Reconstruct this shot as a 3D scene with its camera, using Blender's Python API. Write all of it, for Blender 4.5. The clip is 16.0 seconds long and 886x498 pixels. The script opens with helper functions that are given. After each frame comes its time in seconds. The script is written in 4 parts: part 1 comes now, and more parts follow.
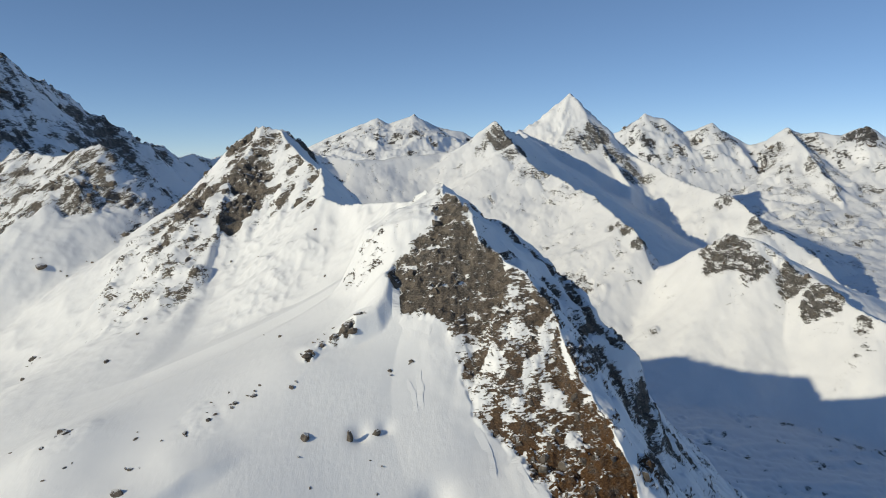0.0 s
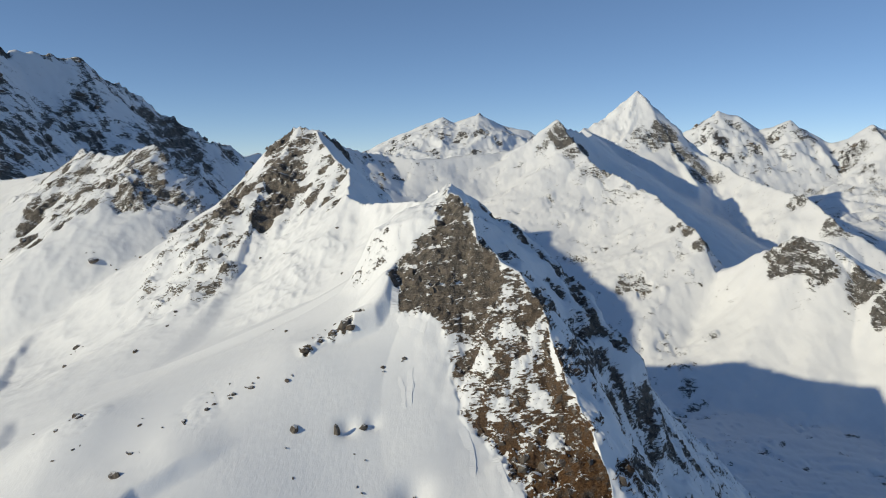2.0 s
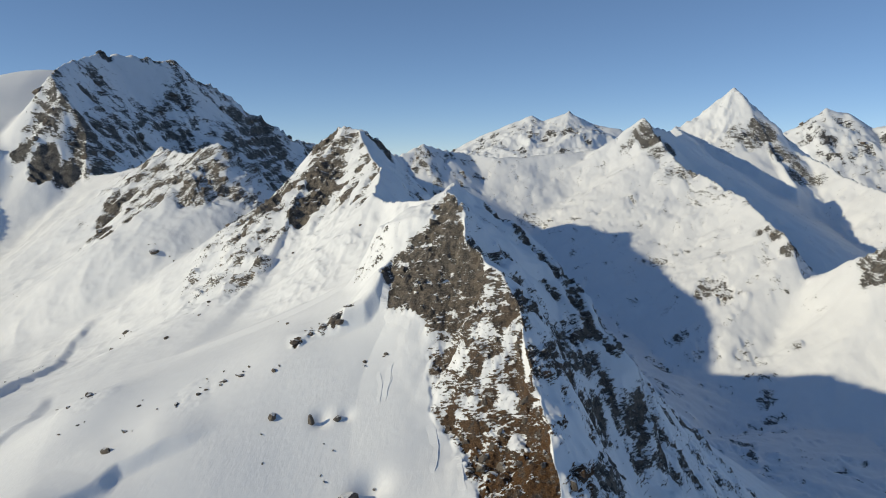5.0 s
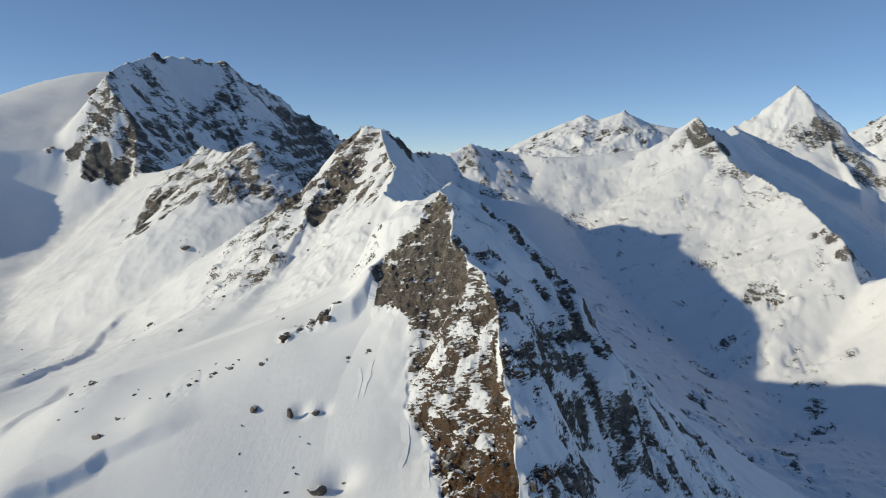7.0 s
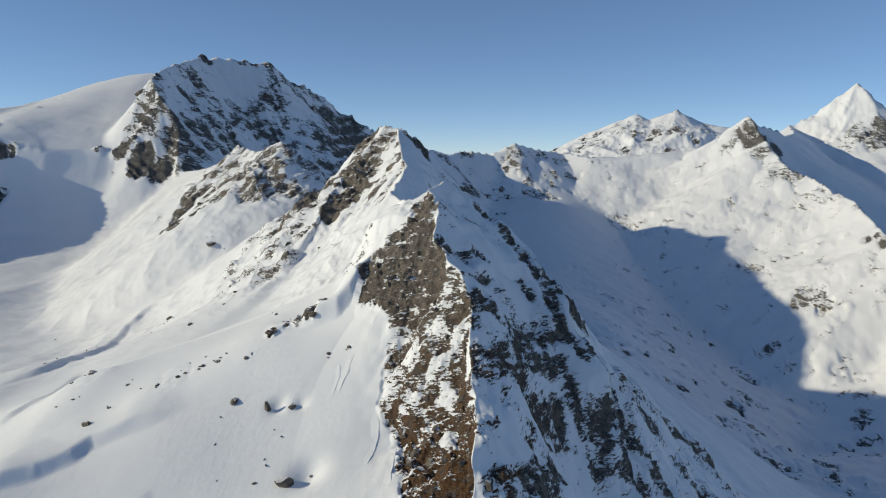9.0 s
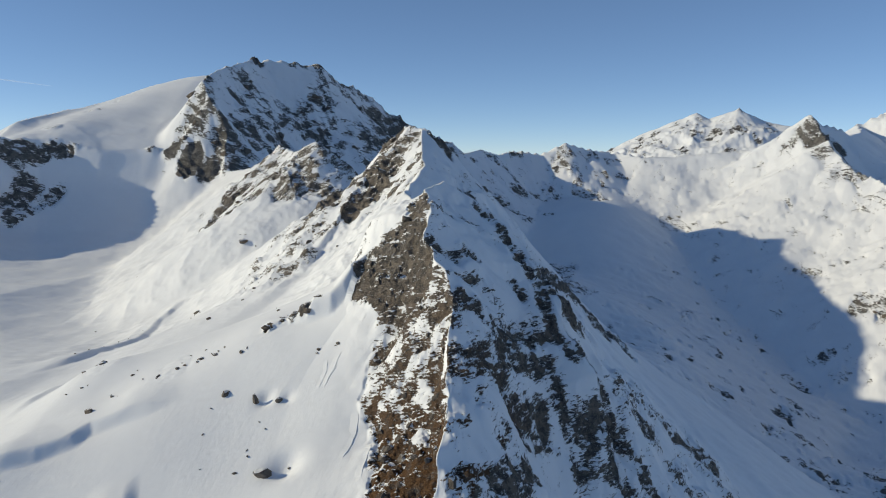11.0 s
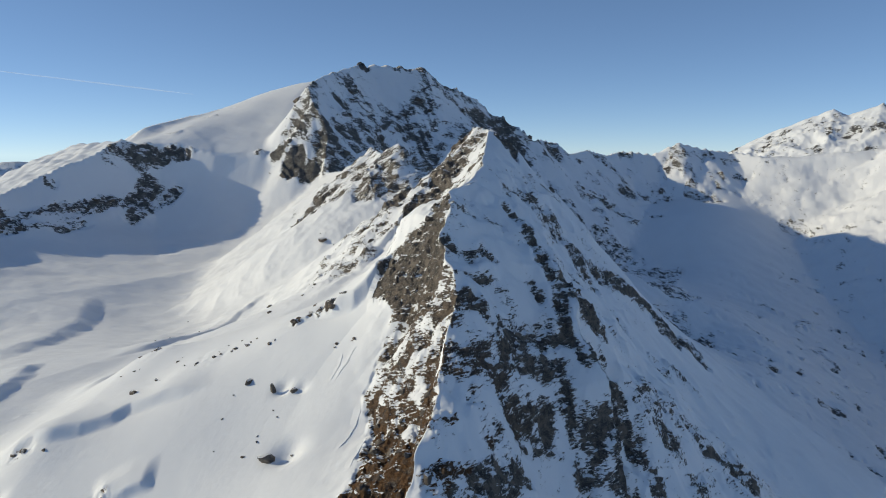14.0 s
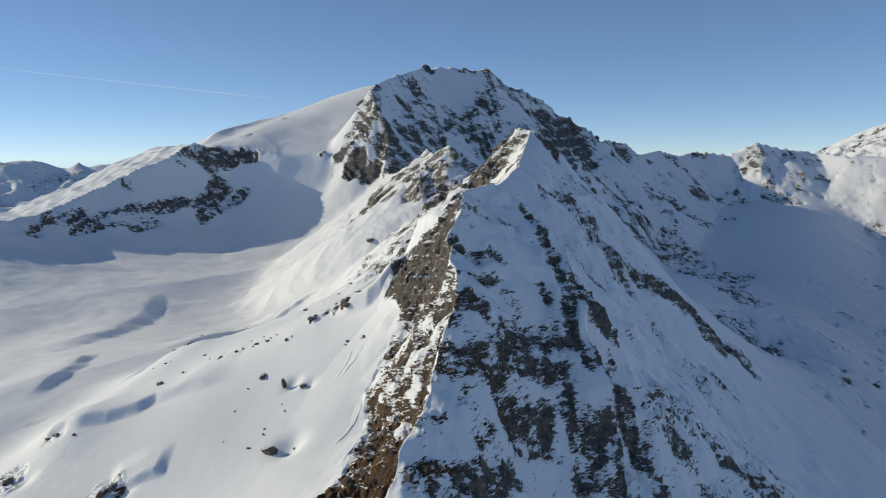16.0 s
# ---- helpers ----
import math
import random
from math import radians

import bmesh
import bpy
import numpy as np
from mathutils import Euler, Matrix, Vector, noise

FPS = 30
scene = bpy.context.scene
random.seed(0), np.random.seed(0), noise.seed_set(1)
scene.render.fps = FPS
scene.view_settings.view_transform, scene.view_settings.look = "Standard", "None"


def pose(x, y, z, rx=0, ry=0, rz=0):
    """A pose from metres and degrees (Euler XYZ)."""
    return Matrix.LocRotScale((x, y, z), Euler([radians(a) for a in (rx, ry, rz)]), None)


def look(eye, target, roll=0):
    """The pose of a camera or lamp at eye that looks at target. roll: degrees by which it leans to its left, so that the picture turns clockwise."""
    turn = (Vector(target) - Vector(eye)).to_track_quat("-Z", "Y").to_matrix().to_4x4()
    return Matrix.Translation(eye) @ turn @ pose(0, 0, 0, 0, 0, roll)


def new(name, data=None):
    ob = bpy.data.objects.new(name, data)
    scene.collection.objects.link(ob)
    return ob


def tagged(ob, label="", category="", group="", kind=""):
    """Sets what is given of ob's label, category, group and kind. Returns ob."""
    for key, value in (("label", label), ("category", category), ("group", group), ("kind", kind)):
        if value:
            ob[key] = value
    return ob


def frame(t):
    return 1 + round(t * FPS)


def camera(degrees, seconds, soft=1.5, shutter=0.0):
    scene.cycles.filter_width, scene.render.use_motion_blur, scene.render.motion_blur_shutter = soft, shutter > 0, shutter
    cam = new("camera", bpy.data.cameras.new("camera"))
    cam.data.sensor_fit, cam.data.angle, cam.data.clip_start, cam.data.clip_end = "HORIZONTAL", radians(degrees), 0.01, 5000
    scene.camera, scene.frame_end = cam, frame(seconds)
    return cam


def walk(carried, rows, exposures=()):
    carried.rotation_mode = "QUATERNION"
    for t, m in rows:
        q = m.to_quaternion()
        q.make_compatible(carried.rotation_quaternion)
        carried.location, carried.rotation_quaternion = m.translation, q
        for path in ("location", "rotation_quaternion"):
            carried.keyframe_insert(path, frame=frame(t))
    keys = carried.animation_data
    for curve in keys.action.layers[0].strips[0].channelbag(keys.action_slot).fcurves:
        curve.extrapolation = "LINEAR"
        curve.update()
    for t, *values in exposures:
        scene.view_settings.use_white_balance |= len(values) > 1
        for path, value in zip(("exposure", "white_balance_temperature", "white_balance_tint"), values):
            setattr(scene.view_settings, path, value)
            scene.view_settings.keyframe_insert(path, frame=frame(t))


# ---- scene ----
cam = camera(63.5, 16.0, 1.0)
METRES, EYE, TILT, LEAN, TURN = 160.0, 500.0, -7.4, 0.3, 0.0
ROWS = [
    (0.0, 0.0, 0.0, 0.0, 0.0, 0.0, -0.0),
    (0.5, 0.0296, -0.0032, 0.0005, 1.1, -0.03, -0.13),
    (1.0, 0.0619, -0.0058, 0.0007, 2.5, -0.06, -0.28),
    (1.5, 0.0917, -0.0072, 0.0014, 3.95, -0.09, -0.48),
    (2.0, 0.124, -0.0082, 0.002, 5.48, -0.13, -0.67),
    (2.5, 0.1538, -0.0078, 0.0025, 6.89, -0.16, -0.84),
    (3.0, 0.1861, -0.0066, 0.0034, 8.18, -0.2, -1.01),
    (3.5, 0.2158, -0.0051, 0.0041, 9.35, -0.25, -1.21),
    (4.0, 0.248, -0.0025, 0.0052, 10.64, -0.31, -1.46),
    (6.5, 0.4005, 0.0227, 0.0104, 16.16, -0.6, -2.39),
    (7.0, 0.4323, 0.03, 0.0115, 17.39, -0.66, -2.56),
    (7.5, 0.4614, 0.0375, 0.0126, 18.46, -0.72, -2.74),
    (8.0, 0.4926, 0.0462, 0.0139, 19.48, -0.77, -2.89),
    (8.5, 0.5211, 0.0549, 0.0152, 20.4, -0.82, -3.05),
    (9.0, 0.552, 0.0649, 0.0164, 21.53, -0.89, -3.2),
    (11.5, 0.6972, 0.1196, 0.0241, 27.65, -1.26, -3.85),
    (12.0, 0.7267, 0.1333, 0.0259, 29.29, -1.36, -3.97),
    (12.5, 0.7537, 0.1466, 0.0276, 30.83, -1.45, -4.08),
    (13.0, 0.7826, 0.1619, 0.0293, 32.49, -1.55, -4.19),
    (13.5, 0.8088, 0.1767, 0.0311, 34.04, -1.64, -4.28),
    (14.0, 0.8367, 0.1932, 0.0331, 35.74, -1.74, -4.38),
    (14.5, 0.8622, 0.2092, 0.0351, 37.31, -1.84, -4.47),
    (15.0, 0.8893, 0.2275, 0.0373, 39.0, -1.95, -4.55),
    (15.5, 0.9138, 0.245, 0.0394, 40.51, -2.04, -4.64),
    (16.0, 0.9399, 0.2645, 0.0417, 41.85, -2.11, -4.71),
]
exposure_rows = [(0.0, 0.43, 7050, 8), (4.0, 0.42, 7050, 8), (8.0, 0.46, 7050, 8), (12.0, 0.52, 7050, 8), (16.0, 0.53, 7050, 8)]
walk(cam, [(t, pose(0, 0, EYE, TILT, LEAN, TURN) @ pose(METRES * x, METRES * y, METRES * z, 90 + pitch, roll, yaw)) for t, x, y, z, yaw, pitch, roll in ROWS],
     exposure_rows)

# ---- sky and sun ----
SUN_YAW, SUN_HIGH = 118.0, 20.0
to_sun = Vector((-math.sin(radians(SUN_YAW)) * math.cos(radians(SUN_HIGH)), math.cos(radians(SUN_YAW)) * math.cos(radians(SUN_HIGH)), math.sin(radians(SUN_HIGH))))
world = bpy.data.worlds.new("sky")
scene.world = world
world.use_nodes = True
wn, wl = world.node_tree.nodes, world.node_tree.links
sky = wn.new("ShaderNodeTexSky")
sky.sky_type, sky.sun_disc = "NISHITA", False
sky.sun_elevation, sky.sun_rotation = radians(SUN_HIGH), math.atan2(to_sun.x, to_sun.y)
sky.altitude, sky.air_density, sky.dust_density, sky.ozone_density = 3000, 0.58, 0.0, 4.0
thin_air, deep_blue = wn.new("ShaderNodeGamma"), wn.new("ShaderNodeHueSaturation")
thin_air.inputs["Gamma"].default_value, deep_blue.inputs["Saturation"].default_value = 0.72, 1.11
deep_blue.inputs["Hue"].default_value = 0.503
wl.new(sky.outputs["Color"], thin_air.inputs["Color"])
wl.new(thin_air.outputs["Color"], deep_blue.inputs["Color"])
wl.new(deep_blue.outputs["Color"], wn["Background"].inputs["Color"])
wn["Background"].inputs["Strength"].default_value = 0.142
sun_data = bpy.data.lights.new("sun", "SUN")
sun_data.energy, sun_data.angle, sun_data.color = 2.15, radians(0.6), (1.0, 0.94, 0.76)
sun = new("sun", sun_data)
sun.matrix_world = look((0, 0, 900), Vector((0, 0, 900)) - to_sun)


# ---- materials ----
class Nodes:
    """A short way to write node materials."""

    def __init__(self, name):
        self.material = bpy.data.materials.new(name)
        self.material.use_nodes = True
        self.tree = self.material.node_tree
        self.shader = self.tree.nodes["Principled BSDF"]

    def add(self, kind, **values):
        node = self.tree.nodes.new(kind)
        for key, value in values.items():
            setattr(node, key, value)
        return node

    def link(self, a, b):
        self.tree.links.new(a, b)

    def value(self, socket, v):
        if hasattr(v, "is_output"):
            self.link(v, socket)
        else:
            socket.default_value = v

    def noise(self, vector, scale, detail=4.0, rough=0.55, distortion=0.0):
        n = self.add("ShaderNodeTexNoise")
        self.value(n.inputs["Vector"], vector)
        for key, v in (("Scale", scale), ("Detail", detail), ("Roughness", rough), ("Distortion", distortion)):
            n.inputs[key].default_value = v
        return n.outputs["Fac"]

    def math(self, op, a, b=0.0, c=0.0):
        n = self.add("ShaderNodeMath", operation=op)
        for socket, v in zip(n.inputs, (a, b, c)):
            self.value(socket, v)
        return n.outputs[0]

    def ramp(self, v, a, b, lo=0.0, hi=1.0):
        n = self.add("ShaderNodeMapRange", interpolation_type="SMOOTHSTEP")
        for socket, w in zip(n.inputs, (v, a, b, lo, hi)):
            self.value(socket, w)
        return n.outputs[0]

    def mix(self, fac, a, b):
        n = self.add("ShaderNodeMix", data_type="RGBA")
        self.value(n.inputs[0], fac)
        self.value(n.inputs[6], a if hasattr(a, "is_output") else (*a, 1))
        self.value(n.inputs[7], b if hasattr(b, "is_output") else (*b, 1))
        return n.outputs[2]

    def scaled(self, vector, x, y, z):
        n = self.add("ShaderNodeMapping")
        self.link(vector, n.inputs["Vector"])
        n.inputs["Scale"].default_value = (x, y, z)
        return n.outputs["Vector"]

    def layered(self, vector, dip, wide, tall):
        """Coordinates along and across tilted layers."""
        across = self.add("ShaderNodeVectorMath", operation="DOT_PRODUCT")
        self.link(vector, across.inputs[0])
        across.inputs[1].default_value = (-dip[0] * tall, -dip[1] * tall, tall)
        apart, joined = self.add("ShaderNodeSeparateXYZ"), self.add("ShaderNodeCombineXYZ")
        self.link(vector, apart.inputs[0])
        for axis in (0, 1):
            self.link(self.math("MULTIPLY", apart.outputs[axis], wide), joined.inputs[axis])
        self.link(across.outputs["Value"], joined.inputs[2])
        return joined.outputs[0]


def mountain_material(name, grain, dark, light, pale, dip):
    """Snow over rock. grain: metres of one rock ledge; dip: the fall of the rock's layers along x and y."""
    m = Nodes(name)
    place = m.add("ShaderNodeNewGeometry").outputs["Position"]
    share = m.add("ShaderNodeAttribute", attribute_name="rock").outputs["Fac"]
    heath = m.add("ShaderNodeAttribute", attribute_name="heath").outputs["Fac"]
    ledges = m.layered(place, dip, 0.85, 2.2)
    sheets = m.layered(place, dip, 0.7, 2.6)
    a = m.noise(ledges, 0.42 / grain, 8, 0.66, 0.5)
    b = m.noise(sheets, 1.9 / grain, 6, 0.66, 0.3)
    pattern = m.math("ADD", m.math("MULTIPLY", a, 0.5), m.math("MULTIPLY", b, 0.5))
    # the noise is narrow round its middle: spread the share to its range
    edge = m.math("MULTIPLY_ADD", share, 0.30, 0.355)
    diff = m.math("SUBTRACT", edge, pattern)
    bare = m.math("MULTIPLY", m.ramp(diff, -0.008, 0.012), m.ramp(share, 0.02, 0.06))
    # rock colour
    tone = m.noise(place, 0.9 / grain, 6, 0.65)
    fine = m.noise(place, 6.0 / grain, 5, 0.7)
    rock = m.mix(m.ramp(tone, 0.4, 0.62), dark, light)
    rock = m.mix(m.ramp(fine, 0.45, 0.75), rock, pale)
    turf = m.mix(m.ramp(fine, 0.35, 0.65), (0.085, 0.042, 0.018), (0.24, 0.125, 0.055))
    rock = m.mix(m.math("MULTIPLY", heath, m.ramp(tone, 0.3, 0.55)), rock, turf)
    # snow colour
    drift = m.noise(m.scaled(place, 1, 0.5, 1), 0.12 / grain, 4, 0.5)
    snow = m.mix(m.ramp(drift, 0.3, 0.7), (0.835, 0.835, 0.835), (0.865, 0.865, 0.86))
    m.link(m.mix(bare, snow, rock), m.shader.inputs["Base Color"])
    m.link(m.ramp(bare, 0, 1, 0.62, 0.88), m.shader.inputs["Roughness"])
    m.shader.inputs["Specular IOR Level"].default_value = 0.25
    # relief: rock stands out of the snow and is broken; snow has faint wind ripples
    ripples = m.math("MULTIPLY", m.noise(m.scaled(place, 1.4, 0.5, 1), 0.9 / grain, 6, 0.66), m.ramp(m.noise(place, 0.09 / grain, 3), 0.38, 0.58, 0.25, 1.0))
    height = m.math("ADD", m.math("MULTIPLY", bare, m.math("MULTIPLY_ADD", b, 1.1 * grain, m.math("MULTIPLY", fine, 0.5 * grain))), m.math("MULTIPLY", ripples, 0.075 * grain))
    bump = m.add("ShaderNodeBump")
    bump.inputs["Strength"].default_value, bump.inputs["Distance"].default_value = 0.9, 1.0
    m.link(height, bump.inputs["Height"])
    m.link(bump.outputs["Normal"], m.shader.inputs["Normal"])
    return m.material


near_ground = mountain_material("snow_and_rock_near", 2.0, (0.10, 0.088, 0.078), (0.29, 0.24, 0.19), (0.40, 0.36, 0.31), (0.15, 0.1))
rib_ground = mountain_material("snow_and_rock_ribs", 2.0, (0.10, 0.09, 0.08), (0.26, 0.22, 0.18), (0.38, 0.345, 0.30), (0.5, 0.08))
mid_ground = mountain_material("snow_and_rock_middle", 5.0, (0.11, 0.103, 0.096), (0.24, 0.22, 0.195), (0.34, 0.315, 0.29), (-0.24, -0.1))
far_ground = mountain_material("snow_and_rock_far", 15.0, (0.08, 0.078, 0.08), (0.18, 0.165, 0.15), (0.26, 0.245, 0.23), (0.3, 0.0))


# ---- terrain shape ----
TURNS = np.arange(256) * (2 * math.pi / 256)
GRADIENT_X, GRADIENT_Y = np.cos(TURNS), np.sin(TURNS)


def vnoise(x, y, seed=0):
    """Gradient noise, about -1 to 1."""
    xi, yi = np.floor(x), np.floor(y)
    fx, fy = x - xi, y - yi
    i, j = xi.astype(np.int64), yi.astype(np.int64)
    u = fx * fx * fx * (fx * (fx * 6 - 15) + 10)
    v = fy * fy * fy * (fy * (fy * 6 - 15) + 10)

    def corner(di, dj):
        n = ((i + di) * 374761393 + (j + dj) * 668265263 + seed * 974711) & 0xFFFFFFFF
        n = ((n ^ (n >> 13)) * 1274126177) & 0xFFFFFFFF
        n = (n ^ (n >> 16)) & 255
        return GRADIENT_X[n] * (fx - di) + GRADIENT_Y[n] * (fy - dj)

    top = corner(0, 0) * (1 - u) + corner(1, 0) * u
    low = corner(0, 1) * (1 - u) + corner(1, 1) * u
    return (top * (1 - v) + low * v) * 1.5


def fbm(x, y, size, octaves, seed=0, ridged=False, gain=0.5):
    total, amp, norm = 0.0, 1.0, 0.0
    for o in range(octaves):
        n = vnoise(x / size + 17.3 * o, y / size - 9.1 * o, seed + o)
        total = total + amp * ((1 - 2 * np.abs(n)) if ridged else n)
        norm += amp
        amp *= gain
        size *= 0.47
    return total / norm


def smooth_max(a, b, k):
    h = np.clip(k - np.abs(a - b), 0, None) / k
    return np.maximum(a, b) + h * h * k * 0.25


def step(a, b, x):
    s = np.clip((x - a) / (b - a), 0, 1)
    return s * s * (3 - 2 * s)


def side(steep, depth, gentle, bulge=0.0, brink=1e4, beyond=0.0):
    """One flank of a ridge: steepness, depth of the steep part, gentle slope below it, bulge, and a brink past which it falls off."""
    return steep, depth, gentle, bulge, brink, beyond


# each ridge: crest line (x, y, height over the flight level), the flank to the
# left and to the right of that line, and the softness with which it joins the rest
RIDGES = {
    "crest": (
        [(70, 60, -165), (58, 95, -128), (48, 128, -94), (40, 150, -70), (37, 160, -60), (33, 170, -52), (26, 185, -37), (18, 192, -30),
         (6, 208, -20), (0, 220, -15), (-2, 236, -10), (-12, 258, -17), (-30, 277, -20), (-49, 293, -21), (-53, 308, -15), (-56, 324, -9)],
        side(1.02, 27, 0.38, -0.08), side(0.87, 1389, 0.21, 0.33), 5),
    "crest_top": (
        [(-49, 293, -21), (-56, 324, -9), (-68, 345, -2), (-77, 362, 5), (-84, 374, 11)],
        side(0.62, 1389, 0.3), side(0.87, 1389, 0.21, 0.33), 9),
    "crest_rib": (
        [(-2, 236, -10), (14, 239, -22), (28, 233, -33), (40, 227, -43), (46, 221, -55), (54, 215, -69), (63, 208, -88), (78, 194, -118), (100, 168, -165)],
        side(1.35, 1389, 0.1), side(0.35, 60, 0.3, 0, 24, 1.3), 5),
    "knob": (
        [(-190, 452, -48), (-150, 420, -22), (-120, 394, -2), (-110, 386, 8), (-100, 381, 12.5), (-90, 379, 13), (-79, 377, 11.5)],
        side(0.7, 112, 0.6), side(1.1, 113, 0.55), 9),
    "knob_front": (
        [(-94, 377, 10), (-100, 356, -5), (-103, 337, -20), (-100, 317, -35)],
        side(0.45, 200, 0.5), side(0.4, 200, 0.3), 20),
    "rib": (
        [(-158, 440, -44), (-176, 458, -34), (-190, 465, -20), (-204, 462, -5), (-216, 456, 4), (-240, 474, 2), (-262, 490, -1), (-300, 520, 4),
         (-335, 555, 2), (-365, 575, -7), (-410, 592, -15), (-453, 606, -18)],
        side(0.15, 60, 0.62), side(0.8, 150, 0.5), 7),
    "rib_side": (
        [(-300, 520, 3), (-308, 490, -18), (-312, 455, -44), (-302, 425, -67)],
        side(0.1, 40, 0.72), side(0.1, 40, 0.72), 9),
    "rib_mid": (
        [(-216, 456, 3), (-238, 432, -18), (-254, 405, -46)],
        side(0.1, 40, 0.72), side(0.1, 40, 0.72), 9),
    "cliff": (
        [(-520, 60, -95), (-560, 150, -75), (-584, 221, -62), (-622, 301, -53), (-638, 375, -27), (-645, 420, -8), (-652, 488, 18), (-632, 525, 9),
         (-575, 556, -4), (-545, 582, -4), (-500, 610, -8)],
        side(1.3, 85, 0.01), side(1.3, 85, 0.01), 12),
    "big": (
        [(-720, 560, 37), (-730, 596, 45), (-753, 688, 63), (-755, 776, 88), (-705, 814, 109), (-659, 836, 123), (-640, 850, 134), (-620, 862, 138)],
        side(0.55, 542, 0.14), side(0.45, 1400, 0.02), 8),
    "summit": (
        [(-620, 862, 138), (-592, 912, 137), (-570, 943, 135), (-560, 956, 122), (-556, 1020, 102), (-548, 1080, 88), (-500, 1100, 50), (-465, 1120, 24)],
        side(0.55, 85, 0.62), side(0.55, 85, 0.62), 8),
    "buttress": (
        [(-620, 862, 138), (-590, 780, 118), (-555, 700, 98), (-532, 662, 86), (-500, 642, 62), (-470, 636, 34), (-455, 612, -12)],
        side(0.85, 412, 0.3), side(0.95, 153, 0.54), 6),
    "tail": (
        [(-465, 1120, 22), (-485, 1177, 26), (-469, 1208, 24), (-456, 1240, 0), (-456, 1327, 6), (-444, 1376, -5), (-427, 1427, 3), (-384, 1476, -8),
         (-347, 1506, 13), (-301, 1547, -4)],
        side(0.6, 300, 0.2), side(0.6, 60, 0.5), 6),
    "rim": (
        [(-301, 1547, -4), (-256, 1600, -5), (-194, 1580, -18), (-120, 1600, -8), (0, 1630, 5), (59, 1639, 18), (84, 1628, 30), (121, 1620, 36),
         (182, 1650, 34), (220, 1900, 50), (237, 2237, 76)],
        side(0.49, 280, 0.11), side(0.41, 115, 0.39), 14),
    "rim_peak": (
        [(59, 1639, 16), (84, 1628, 60), (105, 1622, 70), (121, 1620, 79), (134, 1624, 64), (182, 1650, 46)],
        side(0.7, 300, 0.3), side(0.85, 300, 0.3), 10),
    "spur": (
        [(121, 1620, 79), (145, 1550, 35), (168, 1470, -11), (234, 1380, -48), (276, 1270, -85), (297, 1152, -113), (305, 1098, -134), (318, 1040, -190)],
        side(0.92, 131, 0.41), side(0.5, 245, 0.28), 9),
    "pyramid": (
        [(237, 2237, 76), (291, 2251, 110), (345, 2264, 149), (385, 2280, 176), (402, 2285, 191), (425, 2271, 157), (456, 2244, 116), (500, 2204, 73),
         (528, 2136, 21), (579, 2019, -24), (632, 1845, -73), (666, 1672, -93), (695, 1552, -142), (763, 1463, -205), (740, 1320, -235), (773, 1227, -267)],
        side(1.1, 587, 0.24), side(0.7, 359, 0.24), 12),
    "pyramid_front": (
        [(402, 2285, 190), (430, 2219, 135), (456, 2132, 58), (473, 2005, -16), (484, 1889, -74)],
        side(0.8, 200, 0.3), side(0.6, 200, 0.3), 10),
    "knoll": (
        [(330, 1040, -150), (360, 1018, -124), (394, 984, -98), (423, 961, -105), (448, 928, -144), (464, 886, -152), (478, 833, -171), (491, 778, -185),
         (540, 680, -240)],
        side(0.6, 120, 0.15), side(0.78, 220, 0.34), 9),
    "snow": (
        [(-700, 2950, -60), (-535, 2982, 6), (-430, 2999, 98), (-337, 3011, 138), (-271, 3018, 158), (-220, 3022, 135), (-122, 3028, 172), (-56, 3029, 128),
         (15, 3030, 113), (74, 3029, 104), (121, 3028, 80), (300, 3030, 20)],
        side(0.46, 398, 0.08), side(0.5, 397, 0.1), 20),
    "range": (
        [(600, 3300, 0), (794, 3327, 90), (866, 3309, 145), (924, 3293, 189), (984, 3275, 168), (1055, 3253, 96), (1134, 3227, 115), (1184, 3208, 141),
         (1256, 3181, 83), (1332, 3150, 38), (1393, 3124, 57), (1466, 3090, 112), (1519, 3064, 88), (1576, 3035, 96), (1650, 2996, 80), (1718, 2957, 117),
         (1755, 2936, 62), (1850, 2850, 50), (2100, 2500, 20)],
        side(0.6, 400, 0.1), side(0.72, 527, 0.11), 20),
    "range_spur": (
        [(1466, 3090, 112), (1430, 2850, 20), (1400, 2600, -100), (1350, 2350, -220)],
        side(0.8, 200, 0.1), side(0.8, 200, 0.1), 16),
    "far_hills": (
        [(-2600, 300, -190), (-2600, 700, -150), (-2500, 1000, -165), (-2350, 1300, -130), (-2000, 1800, -150)],
        side(0.4, 200, 0.1), side(0.35, 300, 0.15), 30),
    "far": (
        [(-4020, 700, -60), (-4180, 1000, -30), (-4167, 1311, -14), (-4120, 1461, -4), (-4085, 1562, -40), (-4055, 1630, -55), (-4045, 1665, -18), (-4031, 1705, -40),
         (-3990, 1800, -26), (-3960, 1880, -30), (-3934, 1932, -55), (-3800, 2300, -40), (-3500, 2900, -60)],
        side(0.5, 300, 0.1), side(0.5, 300, 0.12), 30),
}
# brink of the snowfield above the bowl
LIP = [(-638, 375, -27), (-645, 420, -8), (-652, 488, 20), (-632, 525, 14), (-575, 556, 3), (-545, 582, 3), (-500, 610, -2)]
